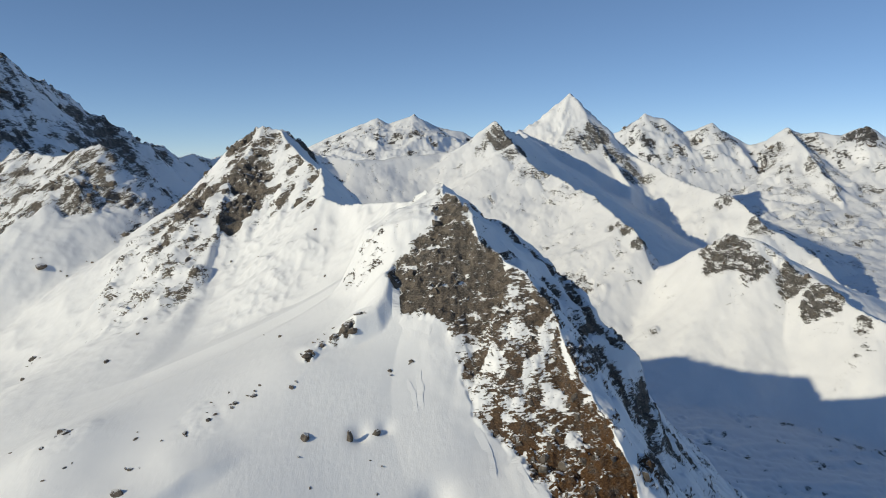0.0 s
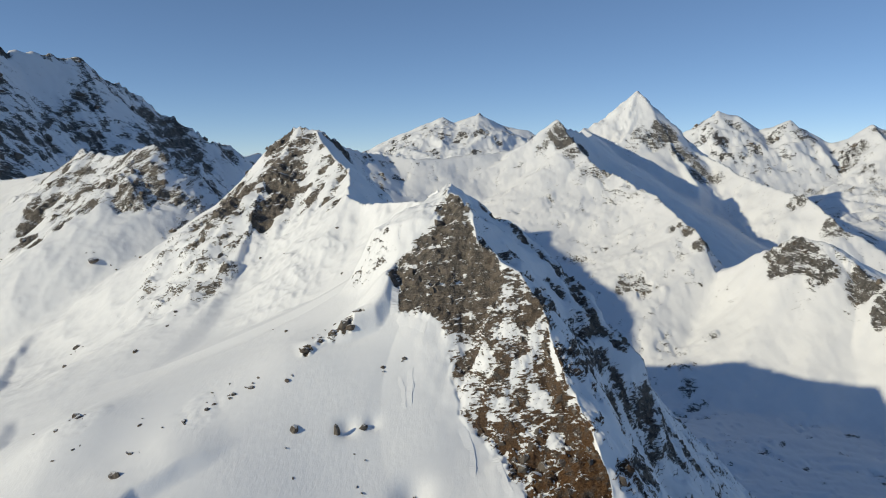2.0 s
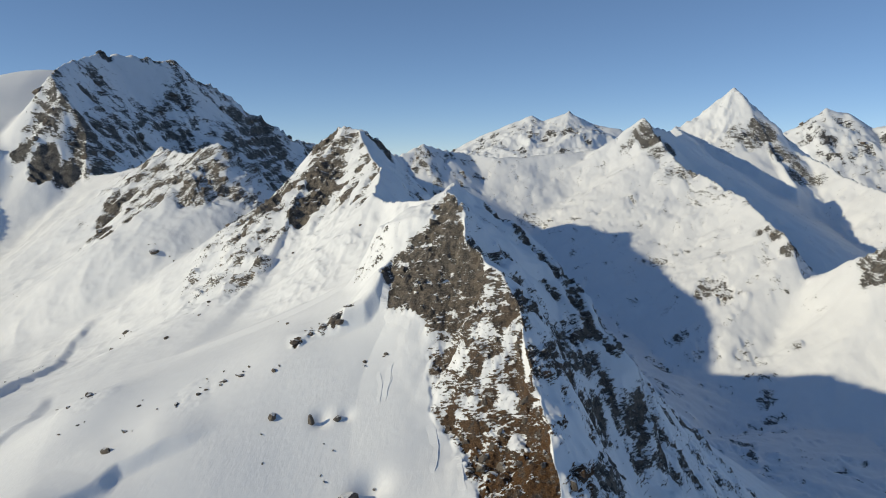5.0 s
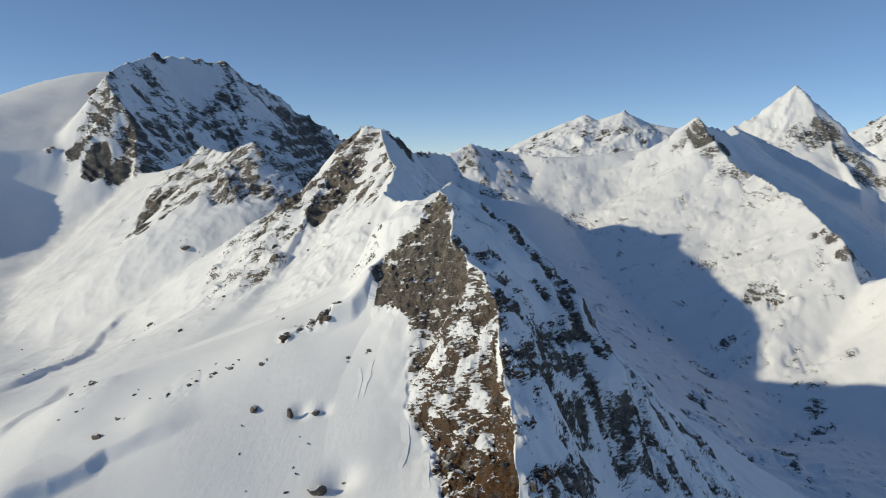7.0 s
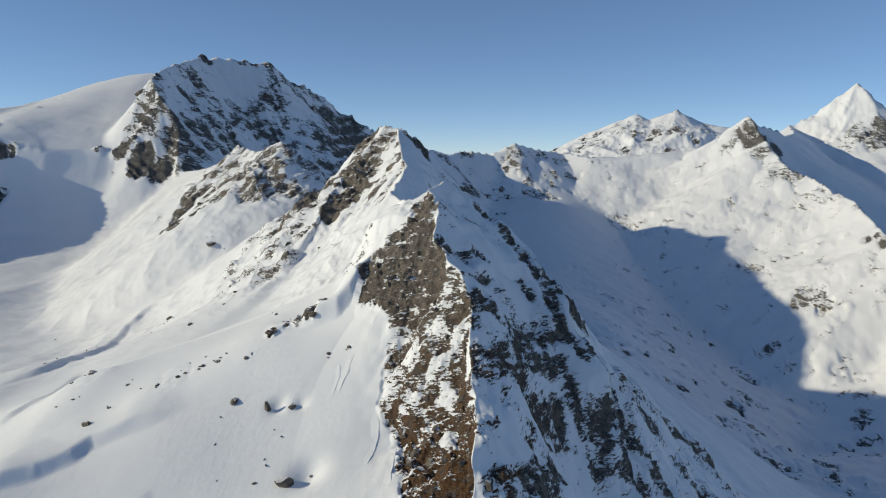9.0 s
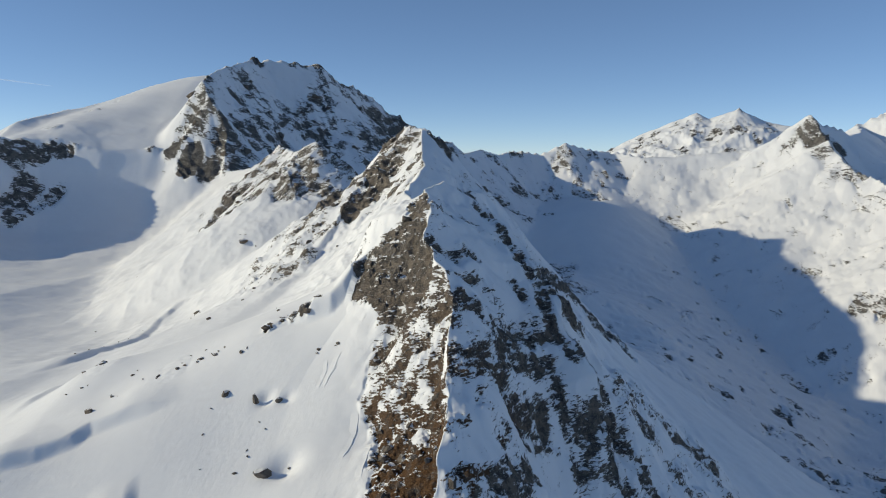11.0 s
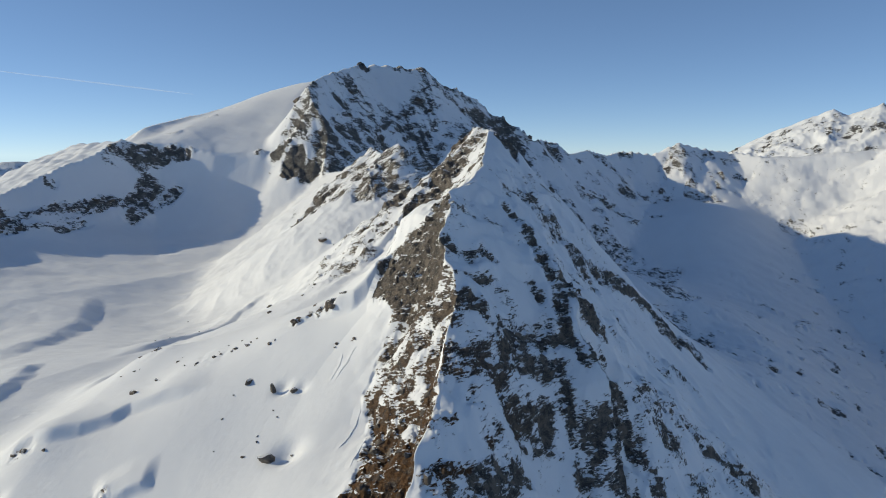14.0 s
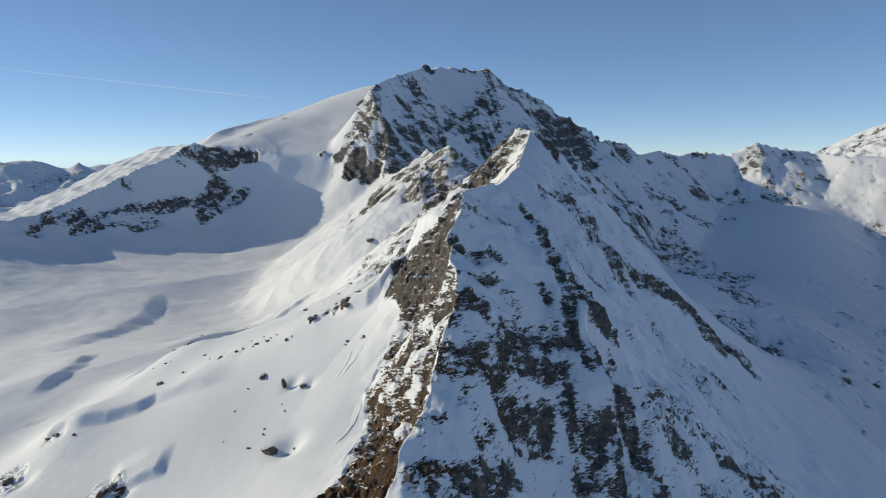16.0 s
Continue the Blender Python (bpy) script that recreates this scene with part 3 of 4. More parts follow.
def rockiness(name, d, left, x, y, ragged, named):
    """Share of bare rock on a ridge's flanks, 0 to 1."""
    right = 1 - left
    if name == "crest":
        edge = np.interp(y, [60, 150, 155, 161, 164.5, 170, 173, 180, 185, 189.5, 193, 197, 203, 207, 215, 225, 236, 250],
                         [40, 21.7, 19.7, 17.7, 13, 7.5, 5.5, 4, 3, 0.7, -8, -10, -13, -8, -4, -4, -5, -14])
        much = np.interp(y, [120, 150, 156, 168, 172, 178, 184, 190, 206, 215, 236, 250], [0.88, 0.82, 0.7, 0.62, 0.6, 0.6, 0.6, 0.66, 0.66, 0.58, 0.46, 0.1])
        gaps = step(-0.4, 0.1, vnoise(x / 5.5, y / 5.5, 19) + 0.7 * step(160, 155, y) + 0.8 * step(186, 192, y))
        band = left * step(-1.5, 1.5, x - edge + 8 * ragged + 1.5 * vnoise(x / 4, y / 4, 27)) * much * (0.55 + 0.45 * gaps) * np.maximum(step(-0.6, 0.5, d + 3 * ragged), step(-0.15, 0.15, vnoise(x / 11, y / 11, 23)))
        return np.clip(np.maximum(band, left * named["sun"]) + right * shade_face(x, y, named), 0, 1)
    if name == "crest_top":
        return np.clip(np.maximum(left * np.maximum(named["knob"], (0.26 + 0.6 * vnoise(x / 7, y / 7, 25)) * step(300, 322, y)), (1 - left) * shade_face(x, y, named)), 0, 1)
    if name == "crest_rib":
        return shade_face(x, y, named)
    if name[:4] == "knob":
        return np.clip(np.maximum(named["knob"], np.maximum((0.34 + 0.5 * vnoise(x / 11, y / 11, 10)) * step(70, 30, d), named["shade"])), 0, 1)
    if name[:3] == "rib":
        return np.clip(np.maximum(named["rib"], (0.38 + 0.55 * vnoise(x / 10, y / 14, 8)) * step(64, 34, d) * step(-420, -340, x)), 0, 1)
    if name in ("big", "buttress", "summit", "cliff"):
        east = x + 532 + 0.44 * (y - 662)
        face = np.clip(0.41 + 0.45 * vnoise(x / 48, y / 48, 9) + 0.35 * vnoise(x / 17, y / 17, 29), 0, 1) * step(-22, 2, east + 30 * ragged) * step(570, 600, y) * step(1250, 1150, y) * step(-230, -330, x)
        sharp = step(-2, 3, d + 6 * ragged) * step(34, 22, d + 20 * ragged) * (1 - left) * 0.95
        ledge = np.maximum(step(-552, -530, x + 20 * ragged), step(-612, -626, x) * step(450, 462, y) * 0.4) if name == "cliff" else 0.0
        face = np.maximum(face, sharp * ledge)
        face = face * (1 - 0.8 * step(48, 24, np.hypot(x + 585, (y - 880) * 0.55)))
        return np.clip(np.maximum(face, named["big"]), 0, 1)
    if name in ("tail", "rim", "rim_peak"):
        few = np.clip(0.14 + 0.5 * vnoise(x / 40, y / 40, 11) + 0.4 * vnoise(x / 15, y / 15, 21), 0, 0.6) * (0.4 + 0.6 * step(-80, -200, x))
        return np.clip(np.maximum(few, named["wall"]), 0, 1)
    if name == "spur":
        shady = np.clip(0.3 + 0.5 * vnoise(x / 50, y / 50, 13), 0, 1) * left * step(160, 100, d)
        few = np.clip(0.02 + 0.5 * vnoise(x / 26, y / 26, 12) + 0.2 * vnoise(x / 11, y / 11, 22), 0, 0.4)
        return np.clip(np.maximum(np.maximum(shady, few), named["wall"]), 0, 1)
    if name in ("pyramid", "pyramid_front"):
        few = np.clip(0.16 + 0.5 * vnoise(x / 60, y / 60, 14) + 0.4 * vnoise(x / 22, y / 22, 24), 0, 0.65) * (0.35 + 0.65 * left)
        return np.clip(np.maximum(few, named["far"]), 0, 1)
    if name == "knoll":
        few = np.clip(0.4 * vnoise(x / 30, y / 30, 15), 0, 0.3) * step(90, 45, d)
        return np.clip(np.maximum(few, 0.85 * named["knoll"]), 0, 1)
    if name[:3] == "far":
        return np.clip(0.2 + 0.4 * vnoise(x / 200, y / 200, 17), 0, 1)
    few = np.clip(0.17 + 0.55 * vnoise(x / 80, y / 80, 16) + 0.4 * vnoise(x / 30, y / 30, 26), 0, 0.7)
    return np.clip(np.maximum(few, named["far"]), 0, 1)


def one_ridge(n, name, x, y, bx, by, ragged, named):
    """Height and rockiness of one ridge with its gullies."""
    crest, left, right, _ = RIDGES[name]
    h, d, side = ridge_height(bx, by, crest, left, right)
    if name == "cliff":
        h = lip_limit(bx, by, crest, True) + 2.2 * vnoise(x / 13, y / 13, 95) * step(40, 10, d)
        flat = np.interp(by, [60, 150, 221, 301, 375, 420, 488, 600], [-95, -75, -62, -53, -27, -8, 18, 0]) - 1 + 2.2 * vnoise(x / 13, y / 13, 95)
        h = np.where((side > 0.5) & (by < 500), np.maximum(h, flat - 0.03 * d - 0.5 * np.clip(d - 110, 0, None)), h)
    depth, wide = GULLIES[name]
    own = rockiness(name, d, side, x, y, ragged, named)
    if name[:5] != "crest":
        rough = 1.0 if wide > 95 else 0.3 + 0.7 * step(0.05, 0.4, own)
        h = h + rough * depth * (fbm(x, y, wide, 5, 60 + n, True, 0.42 if wide < 100 else 0.5) - 0.25) * np.clip(d / wide, 0.3 if name in ("buttress", "rib", "rib_mid", "rib_side", "knob_front") else 0.1, 1) * step(600, 150, d)
    else:
        h = h + depth * (fbm(x, y, wide, 3, 60, True) - 0.25) * np.clip(d / wide, 0.1, 1) * (1 - side if name == "crest" else 1)
    if name in ("big", "cliff"):
        if name == "big":
            # the broad snowfield falls to the south
            field = 63 + 0.1 * (bx + 753) + 0.33 * (by - 688) - 0.8 * side * d - 1.2 * np.clip(-742 - bx, 0, None)
            h = smooth_max(h, field - 1e3 * step(880, 940, by), 8)
            h = -smooth_max(-h, -lip_limit(bx, by, LIP), 14)
        h = h - 1.1 * np.clip(bx + 532 + 0.62 * (by - 662), 0, None) - 0.14 * np.clip(bx + 400, 0, 140) - 0.6 * np.clip(bx + 260, 0, None)
    if name == "summit":
        h = h + 9 * np.abs(vnoise(x / 11, y / 11, 35)) * step(14, 2, d) * step(980, 1020, y)
    return h, own


def terrain(x, y):
    """Height, rockiness and the ridge that each place belongs to."""
    r = np.hypot(x - 70, y - 10)
    cell = np.maximum(np.interp(r, [105, 125], [2.0, 0.6]), 0.0042 * r)
    bend = 0.006 * np.clip(r, 0, 2500) * step(220, 420, r)
    crest_x = np.interp(y, [60, 150, 220, 236, 288, 356], [70, 40, 0, -2, -30, -72])
    sway = 4.2 * step(420, 260, r) * (0.06 + 0.94 * np.maximum(step(-32, -12, x - crest_x), step(320, 350, y)))
    bx = x + bend * fbm(x, y, 90, 2, 31) + sway * fbm(x, y, 15, 3, 33)
    by = y + bend * fbm(x, y, 90, 2, 41) + sway * fbm(x, y, 15, 3, 43)
    span = np.maximum(r, 120)
    ragged = 0.35 * vnoise(x / (0.02 * span + 1), y / (0.02 * span + 1), 77) + 0.3 * vnoise(x / (0.06 * span + 2), y / (0.06 * span + 2), 78)
    z, owner = base_height(x, y), np.zeros(x.shape, int)
    rock = np.clip(0.6 * vnoise(x / 26, y / 26, 3) + 0.35 * vnoise(x / 90, y / 90, 4) + 0.6 * vnoise(x / 9, y / 11, 2) - 0.1, 0, 0.66) * step(-200, 0, x)
    named = rock_places(x, y, ragged)
    rock = np.maximum(rock, named["wall"])
    z = z + 3 * fbm(x, y, 160, 2, 51) * step(120, 500, r)
    for n, name in enumerate(NAMES):
        crest = RIDGES[name][0]
        reach = 450 if n < NAMES.index("cliff") else 900 if n < NAMES.index("pyramid") else 1500 if n < NAMES.index("snow") else 2600
        xs, ys = [p[0] for p in crest], [p[1] for p in crest]
        near = np.nonzero((x > min(xs) - reach) & (x < max(xs) + reach) & (y > min(ys) - reach) & (y < max(ys) + reach))[0]
        if len(near):
            some = {key: value[near] for key, value in named.items()}
            h, own = one_ridge(n, name, x[near], y[near], bx[near], by[near], ragged[near], some)
            soft, low = RIDGES[name][3], z[near]
            more = step(-soft * 0.3, soft * 0.3, h - low)
            rock[near] = rock[near] * (1 - more) + own * more
            owner[near] = np.where(h > low, n + 1, owner[near])
            z[near] = smooth_max(low, h, soft)
    for sx, sy, wide, high in LEFT_SWELLS + RIGHT_SWELLS + VALLEY_SWELLS:
        z = z + high * np.exp(-((x - sx) ** 2 + (y - sy) ** 2) / wide ** 2)
    # wind-packed snow, then broken rock
    z = z + drift_height(x, y)
    for sx, sy, wide, deep in HOLLOWS:
        z = z - deep * np.exp(-((x - sx) ** 2 + (y - sy) ** 2) / wide ** 2)
    bowl = step(-220, -60, x) * step(420, 560, y) * step(2600, 1900, y)
    z = z + bowl * (6.5 * fbm(x, y, 95, 4, 72) + 3.2 * fbm(x * 0.6, y * 1.3, 28, 4, 73))
    bench = step(-90, -260, x) * step(900, 500, y) * (1 - rock)
    z = z + bench * 2.4 * fbm(x * 0.8 + y * 0.6, (y * 0.8 - x * 0.6) * 2.1, 70, 4, 71)
    z = z + (1 - rock) * (0.09 * fbm(x * 0.5, y * 1.2, 18, 3, 75) + 0.10 * fbm((x + y) * 0.5, (x - y) * 1.6, 7, 3, 76) * step(-0.1, 0.4, vnoise(x / 60, y / 60, 79) + 0.3)) * step(1.5, 3.0, 14 / cell)
    for size, high in ((90, 14.0), (34, 6.0), (13, 2.8), (5.5, 2.1), (2.4, 1.1)):
        keep = step(1.5, 3.0, size / cell) * step(0.24, 0.10, size / (r + 1))
        lump = np.abs(vnoise(x / size, y / size, 80)) * 1.2 - 0.35 + 0.4 * vnoise(x / size * 2.1, y / size * 2.1, 81)
        z = z + rock * high * keep * lump
    # ledges in the rock
    tall = np.clip(0.017 * r, 2.6, 30)
    phase = (z - (0.45 * x + 0.08 * y) * step(620, 520, y) + (0.24 * x + 0.1 * y) * step(520, 620, y)) / tall + 1.9 * vnoise(x / (4 * tall), y / (4 * tall), 85) + 0.8 * vnoise(x / (1.3 * tall), y / (1.3 * tall), 86)
    saw = phase - np.floor(phase)
    riser = step(0.3, 0.5, saw) * step(1.0, 0.88, saw)
    much = step(200, 330, r)
    rock = np.clip(rock * (1 - 0.24 * much + (0.15 + 0.2 * much) * riser), 0, 1)
    z = z + np.clip(rock * 1.4 - 0.2, 0, 1) * tall * 0.4 * (step(0.45, 0.95, saw) - saw)
    return z, rock, owner


# ---- the ground as one sheet, each mountain its own piece of it ----
FINE = 1.2
turn_steps = np.concatenate([np.arange(-38, -9, 0.13), np.arange(-9, 29, 0.085), np.arange(29, 82, 0.12), np.arange(82, 322, 2.5)])
ring = [0.02, 1.5]
while ring[-1] < 4950:
    r = ring[-1]
    ring.append(r + (2.0 if r < 110 else 0.6 if r < 290 else r * (0.0042 if r < 1250 else 0.005) * FINE))
ring = np.array(ring)
TH, RR = np.meshgrid(np.radians(turn_steps), ring)
GX, GY = 70 - RR * np.sin(TH), 10 + RR * np.cos(TH)
GZ, ROCK, OWNER = terrain(GX.ravel(), GY.ravel())
rows_n, cols_n = GX.shape
P = np.stack([GX.ravel(), GY.ravel(), GZ + EYE], 1)
grid = P.reshape(rows_n, cols_n, 3)
du = np.roll(grid, -1, 1) - np.roll(grid, 1, 1)
dv = np.gradient(grid, axis=0)
NORMAL = np.cross(du, dv).reshape(-1, 3)
NORMAL /= np.linalg.norm(NORMAL, axis=1, keepdims=True) + 1e-12
NORMAL *= np.where(NORMAL[:, 2:] < 0, -1, 1)
STEEP = step(0.86, 0.5, NORMAL[:, 2])
CLOSE = step(420, 300, RR.ravel())
ROCK = np.clip(ROCK * (CLOSE * (0.66 + 0.34 * STEEP) + (1 - CLOSE) * (0.85 + 0.3 * STEEP)), 0, 1)
HEATH = step(205, 150, P[:, 1]) * (P[:, 0] < 48) * step(60, 120, P[:, 1])
idx = np.arange(rows_n * cols_n).reshape(rows_n, cols_n)
QUADS = np.stack([idx[:-1], idx[1:], np.roll(idx, -1, 1)[1:], np.roll(idx, -1, 1)[:-1]], -1).reshape(-1, 4)
FACE_OWNER = OWNER[QUADS[:, 0]]


def join_islands(ridges):
    """Gives the small stray patches of a mountain to the land beside them."""
    ids = [NAMES.index(r) + 1 for r in ridges]
    left = set(np.nonzero(np.isin(FACE_OWNER, ids))[0].tolist())
    patches = []
    while left:
        todo = [left.pop()]
        patch = []
        while todo:
            f = todo.pop()
            patch.append(f)
            for g in (f - 1, f + 1, f - cols_n, f + cols_n):
                if g in left:
                    left.remove(g)
                    todo.append(g)
        patches.append(patch)
    for patch in sorted(patches, key=len)[:-1]:
        FACE_OWNER[patch] = FACE_OWNER[min(patch) - cols_n]


def sheet(name, faces, material, label, category, kind=""):
    used, inverse = np.unique(faces, return_inverse=True)
    corners = inverse.reshape(-1).astype(np.int32)
    mesh = bpy.data.meshes.new(name)
    mesh.vertices.add(len(used))
    mesh.vertices.foreach_set("co", P[used].ravel().astype(np.float32))
    mesh.loops.add(len(corners))
    mesh.loops.foreach_set("vertex_index", corners)
    mesh.polygons.add(len(faces))
    mesh.polygons.foreach_set("loop_start", np.arange(0, len(corners), 4, dtype=np.int32))
    mesh.update(calc_edges=True)
    for key, data in (("rock", ROCK), ("heath", HEATH)):
        mesh.attributes.new(key, "FLOAT", "POINT").data.foreach_set("value", data[used].astype(np.float32))
    mesh.polygons.foreach_set("use_smooth", np.ones(len(faces), bool))
    mesh.normals_split_custom_set_from_vertices(NORMAL[used])
    mesh.materials.append(material)
    return tagged(new(name, mesh), label, category, "", kind)


# each mountain: its main body first, then the parts that stand out on it
PIECES = [
    ((("crest", ""), ("crest_top", "upper_crest"), ("crest_rib", "side_rib")), "rocky_ridge", near_ground, "sharp mountain ridge of brown rock and wind-packed snow", "ridge"),
    ((("knob", ""), ("knob_front", "front_face")), "rock_peak", rib_ground, "small flat-topped rocky peak dusted with snow on the ridge", "peak"),
    ((("rib", ""), ("rib_side", "outer_rib"), ("rib_mid", "middle_rib")), "rock_rib", rib_ground, "jagged dark rock rib half buried in snow", "rock rib"),
    ((("big", ""), ("cliff", "cliff"), ("summit", "summit"), ("buttress", "buttress")), "mountain", mid_ground, "large rocky mountain with cliffs and a broad snowy shoulder", "mountain"),
    ((("rim", ""), ("rim_peak", "side_peak"), ("tail", "jagged_crest")), "valley_head", mid_ground, "low snowy valley head with scattered rock outcrops", "ridge"),
    ((("spur", ""),), "mountain_spur", mid_ground, "long snow spur with a broken rock crest above the valley", "ridge"),
    ((("pyramid", ""), ("pyramid_front", "front_arete")), "mountain", mid_ground, "pointed pyramid-shaped snowy mountain with a dark rock side", "mountain"),
    ((("knoll", ""),), "rocky_knoll", mid_ground, "rounded snowy knoll with bare brown rock flanks", "knoll"),
    ((("snow", ""),), "mountain", far_ground, "distant twin-topped mountain almost wholly covered in snow", "mountain"),
    ((("range", ""), ("range_spur", "side_spur")), "mountain_range", far_ground, "distant chain of sharp snowy peaks with rocky faces", "mountain range"),
    ((("far", ""), ("far_hills", "foothills")), "mountain_range", far_ground, "very distant snowy mountains beyond a low valley", "mountain range"),
]
PART_LABELS = {"cliff": "banded dark cliff above a shaded snow bowl", "summit": "snowy summit plateau with a broken rock edge", "buttress": "steep dark rock buttress streaked with snow",
               "side_rib": "shaded side rib of dark rock and blue snow", "front_face": "sunlit front face of dark ledges and snow"}
for group in PIECES:
    for ridge, _ in group[0]:
        join_islands((ridge,))
sheet("ground", QUADS[FACE_OWNER == 0], mid_ground, "snow-covered valley floor with soft rolls and few rocks", "ground", "structure")
MOUNTAINS = {}
for ridges, name, material, label, category in PIECES:
    for ridge, part_name in ridges:
        faces = QUADS[FACE_OWNER == NAMES.index(ridge) + 1]
        if not part_name:
            body = sheet(name, faces, material, label, category)
            MOUNTAINS[ridge] = body
        elif len(faces):
            sheet(part_name, faces, material, PART_LABELS.get(part_name, ""), "").parent = body


# ---- loose rocks ----
def rock_material(name, grain):
    m = Nodes(name)
    geometry = m.add("ShaderNodeNewGeometry")
    place = geometry.outputs["Position"]
    chance = m.add("ShaderNodeObjectInfo").outputs["Random"]
    tone = m.noise(place, 0.9 / grain, 6, 0.65)
    fine = m.noise(place, 6.0 / grain, 5, 0.7)
    rock = m.mix(m.ramp(tone, 0.35, 0.68), (0.10, 0.09, 0.08), (0.25, 0.21, 0.17))
    rock = m.mix(m.ramp(fine, 0.45, 0.75), rock, (0.27, 0.245, 0.21))
    rock = m.mix(m.math("MULTIPLY", chance, 0.45), rock, (0.13, 0.085, 0.055))
    split = m.add("ShaderNodeSeparateXYZ")
    m.link(geometry.outputs["Normal"], split.inputs[0])
    cover = m.ramp(m.math("MULTIPLY_ADD", fine, 0.35, split.outputs["Z"]), 0.98, 1.08)
    m.link(m.mix(cover, rock, (0.84, 0.835, 0.83)), m.shader.inputs["Base Color"])
    m.shader.inputs["Roughness"].default_value = 0.85
    m.shader.inputs["Specular IOR Level"].default_value = 0.25
    bump = m.add("ShaderNodeBump")
    bump.inputs["Strength"].default_value, bump.inputs["Distance"].default_value = 0.8, 0.5 * grain
    m.link(fine, bump.inputs["Height"])
    m.link(bump.outputs["Normal"], m.shader.inputs["Normal"])
    return m.material


loose_rock = rock_material("loose_rock", 1.4)
chooser = random.Random(11)


def block_mesh(name, seed, points=13):
    """An angular block about 1 m across: the hull of a few points."""
    rnd = random.Random(seed)
    bm = bmesh.new()
    for _ in range(points):
        v = Vector((rnd.uniform(-1, 1), rnd.uniform(-1, 1), rnd.uniform(-1, 1)))
        v = v.normalized() * rnd.uniform(0.38, 0.56)
        bm.verts.new((v.x * 1.25, v.y * 0.9, v.z * 0.75))
    bmesh.ops.convex_hull(bm, input=bm.verts)
    bmesh.ops.delete(bm, geom=[v for v in bm.verts if not v.link_faces], context="VERTS")
    mesh = bpy.data.meshes.new(name)
    bm.to_mesh(mesh)
    bm.free()
    mesh.materials.append(loose_rock)
    return mesh


BLOCKS = [block_mesh("rock", 40 + n) for n in range(14)]


def ground_at(points):
    p = np.array(points, float)
    return terrain(p[:, 0], p[:, 1])[0] + EYE


def boulder_mesh(seed, long, wide, tall):
    """A weathered boulder with a broken outline."""
    rnd = random.Random(seed)
    bm = bmesh.new()
    bmesh.ops.create_icosphere(bm, subdivisions=3, radius=1.0)
    cuts = [(Vector((rnd.uniform(-1, 1), rnd.uniform(-1, 1), rnd.uniform(-0.4, 1))).normalized(), rnd.uniform(0.55, 0.9)) for _ in range(9)]
    for v in bm.verts:
        for way, far in cuts:
            over = v.co.dot(way) - far
            if over > 0:
                v.co -= way * over * 0.92
        v.co *= 1 + 0.16 * noise.noise(v.co * 2.3 + Vector((seed, 0, 0))) + 0.07 * noise.noise(v.co * 6 + Vector((0, seed, 0)))
        v.co = Vector((v.co.x * long, v.co.y * wide, v.co.z * tall))
    mesh = bpy.data.meshes.new("boulder")
    bm.to_mesh(mesh)
    bm.free()
    mesh.materials.append(loose_rock)
    return mesh


# boulders on the sunny snow slope: x, y, radius
BOULDERS = [
    (-33.2, 163.2, 1.7), (-16.4, 165.3, 1.5), (-39.0, 176.2, 1.0), (-48.3, 175.5, 1.1), (-53.3, 173.0, 0.8), (-58.1, 169.8, 0.9), (-169.6, 287.7, 2.0),
    (-118.1, 243.3, 1.6), (-208.8, 366.7, 3.8), (-94.9, 172.6, 1.3), (-97.6, 175.1, 1.4), (-109.7, 303.8, 2.4), (-114.0, 260.1, 1.0), (-162.6, 267.5, 1.4),
    (-14.1, 180.9, 0.8), (-8.6, 182.8, 0.8), (-48.1, 204.9, 0.9), (-178.3, 400.1, 3.0), (-113.2, 289.7, 1.3), (-73.0, 158.0, 0.8), (-99.2, 168.5, 0.9),
    (-75.6, 167.8, 0.7), (-114.1, 268.3, 1.0), (-185.6, 374.6, 1.4), (-194.0, 363.5, 1.0),
]
MORE_BOULDERS = [
    (-71.9, 149.4, 1.9), (-78.8, 119.0, 1.5), (-80.9, 117.2, 1.0), (-62.9, 166.3, 1.0), (-52.8, 174.3, 1.0), (-40.5, 116.3, 1.9), (-39.4, 118.9, 1.6),
    (-74.9, 104.1, 2.2), (-72.1, 121.5, 0.9), (-13.5, 144.8, 0.8), (-1.9, 151.3, 0.6), (-26.6, 191.6, 2.6), (-29.8, 190.2, 1.8), (-36.3, 185.0, 1.8),
    (-33.0, 188.4, 1.2), (-23.2, 194.2, 1.7), (-24.6, 190.0, 1.6), (-57.0, 171.5, 0.8), (-50.5, 280.5, 0.8), (-43.2, 256.9, 0.9), (-90.0, 300.0, 1.0),
]
for n, ((bx, by, size), ground) in enumerate(zip(BOULDERS + MORE_BOULDERS, ground_at(BOULDERS + MORE_BOULDERS))):
    size *= 0.8
    stone = new("boulder", boulder_mesh(n, size * chooser.uniform(1.0, 1.35), size * chooser.uniform(0.7, 0.95), size * chooser.uniform(0.6, 0.85)))
    stone.matrix_world = pose(bx, by, ground + 0.08 * size, chooser.uniform(-12, 12), chooser.uniform(-12, 12), chooser.uniform(0, 180))
    words = "large dark boulder lying in the snow slope" if size > 1.8 else "small dark boulder poking out of the snow"
    tagged(stone, words, "boulder", "boulders on the snow slope")
pillar_ground = ground_at([(-22.6, 163.3), (-6.3, 146.3)])
stone = new("boulder", boulder_mesh(77, 0.85, 0.7, 1.9))
stone.matrix_world = pose(-22.6, 163.3, pillar_ground[0] + 0.6, 6, -8, 20)
tagged(stone, "upright narrow dark boulder standing in the snow", "boulder", "boulders on the snow slope")
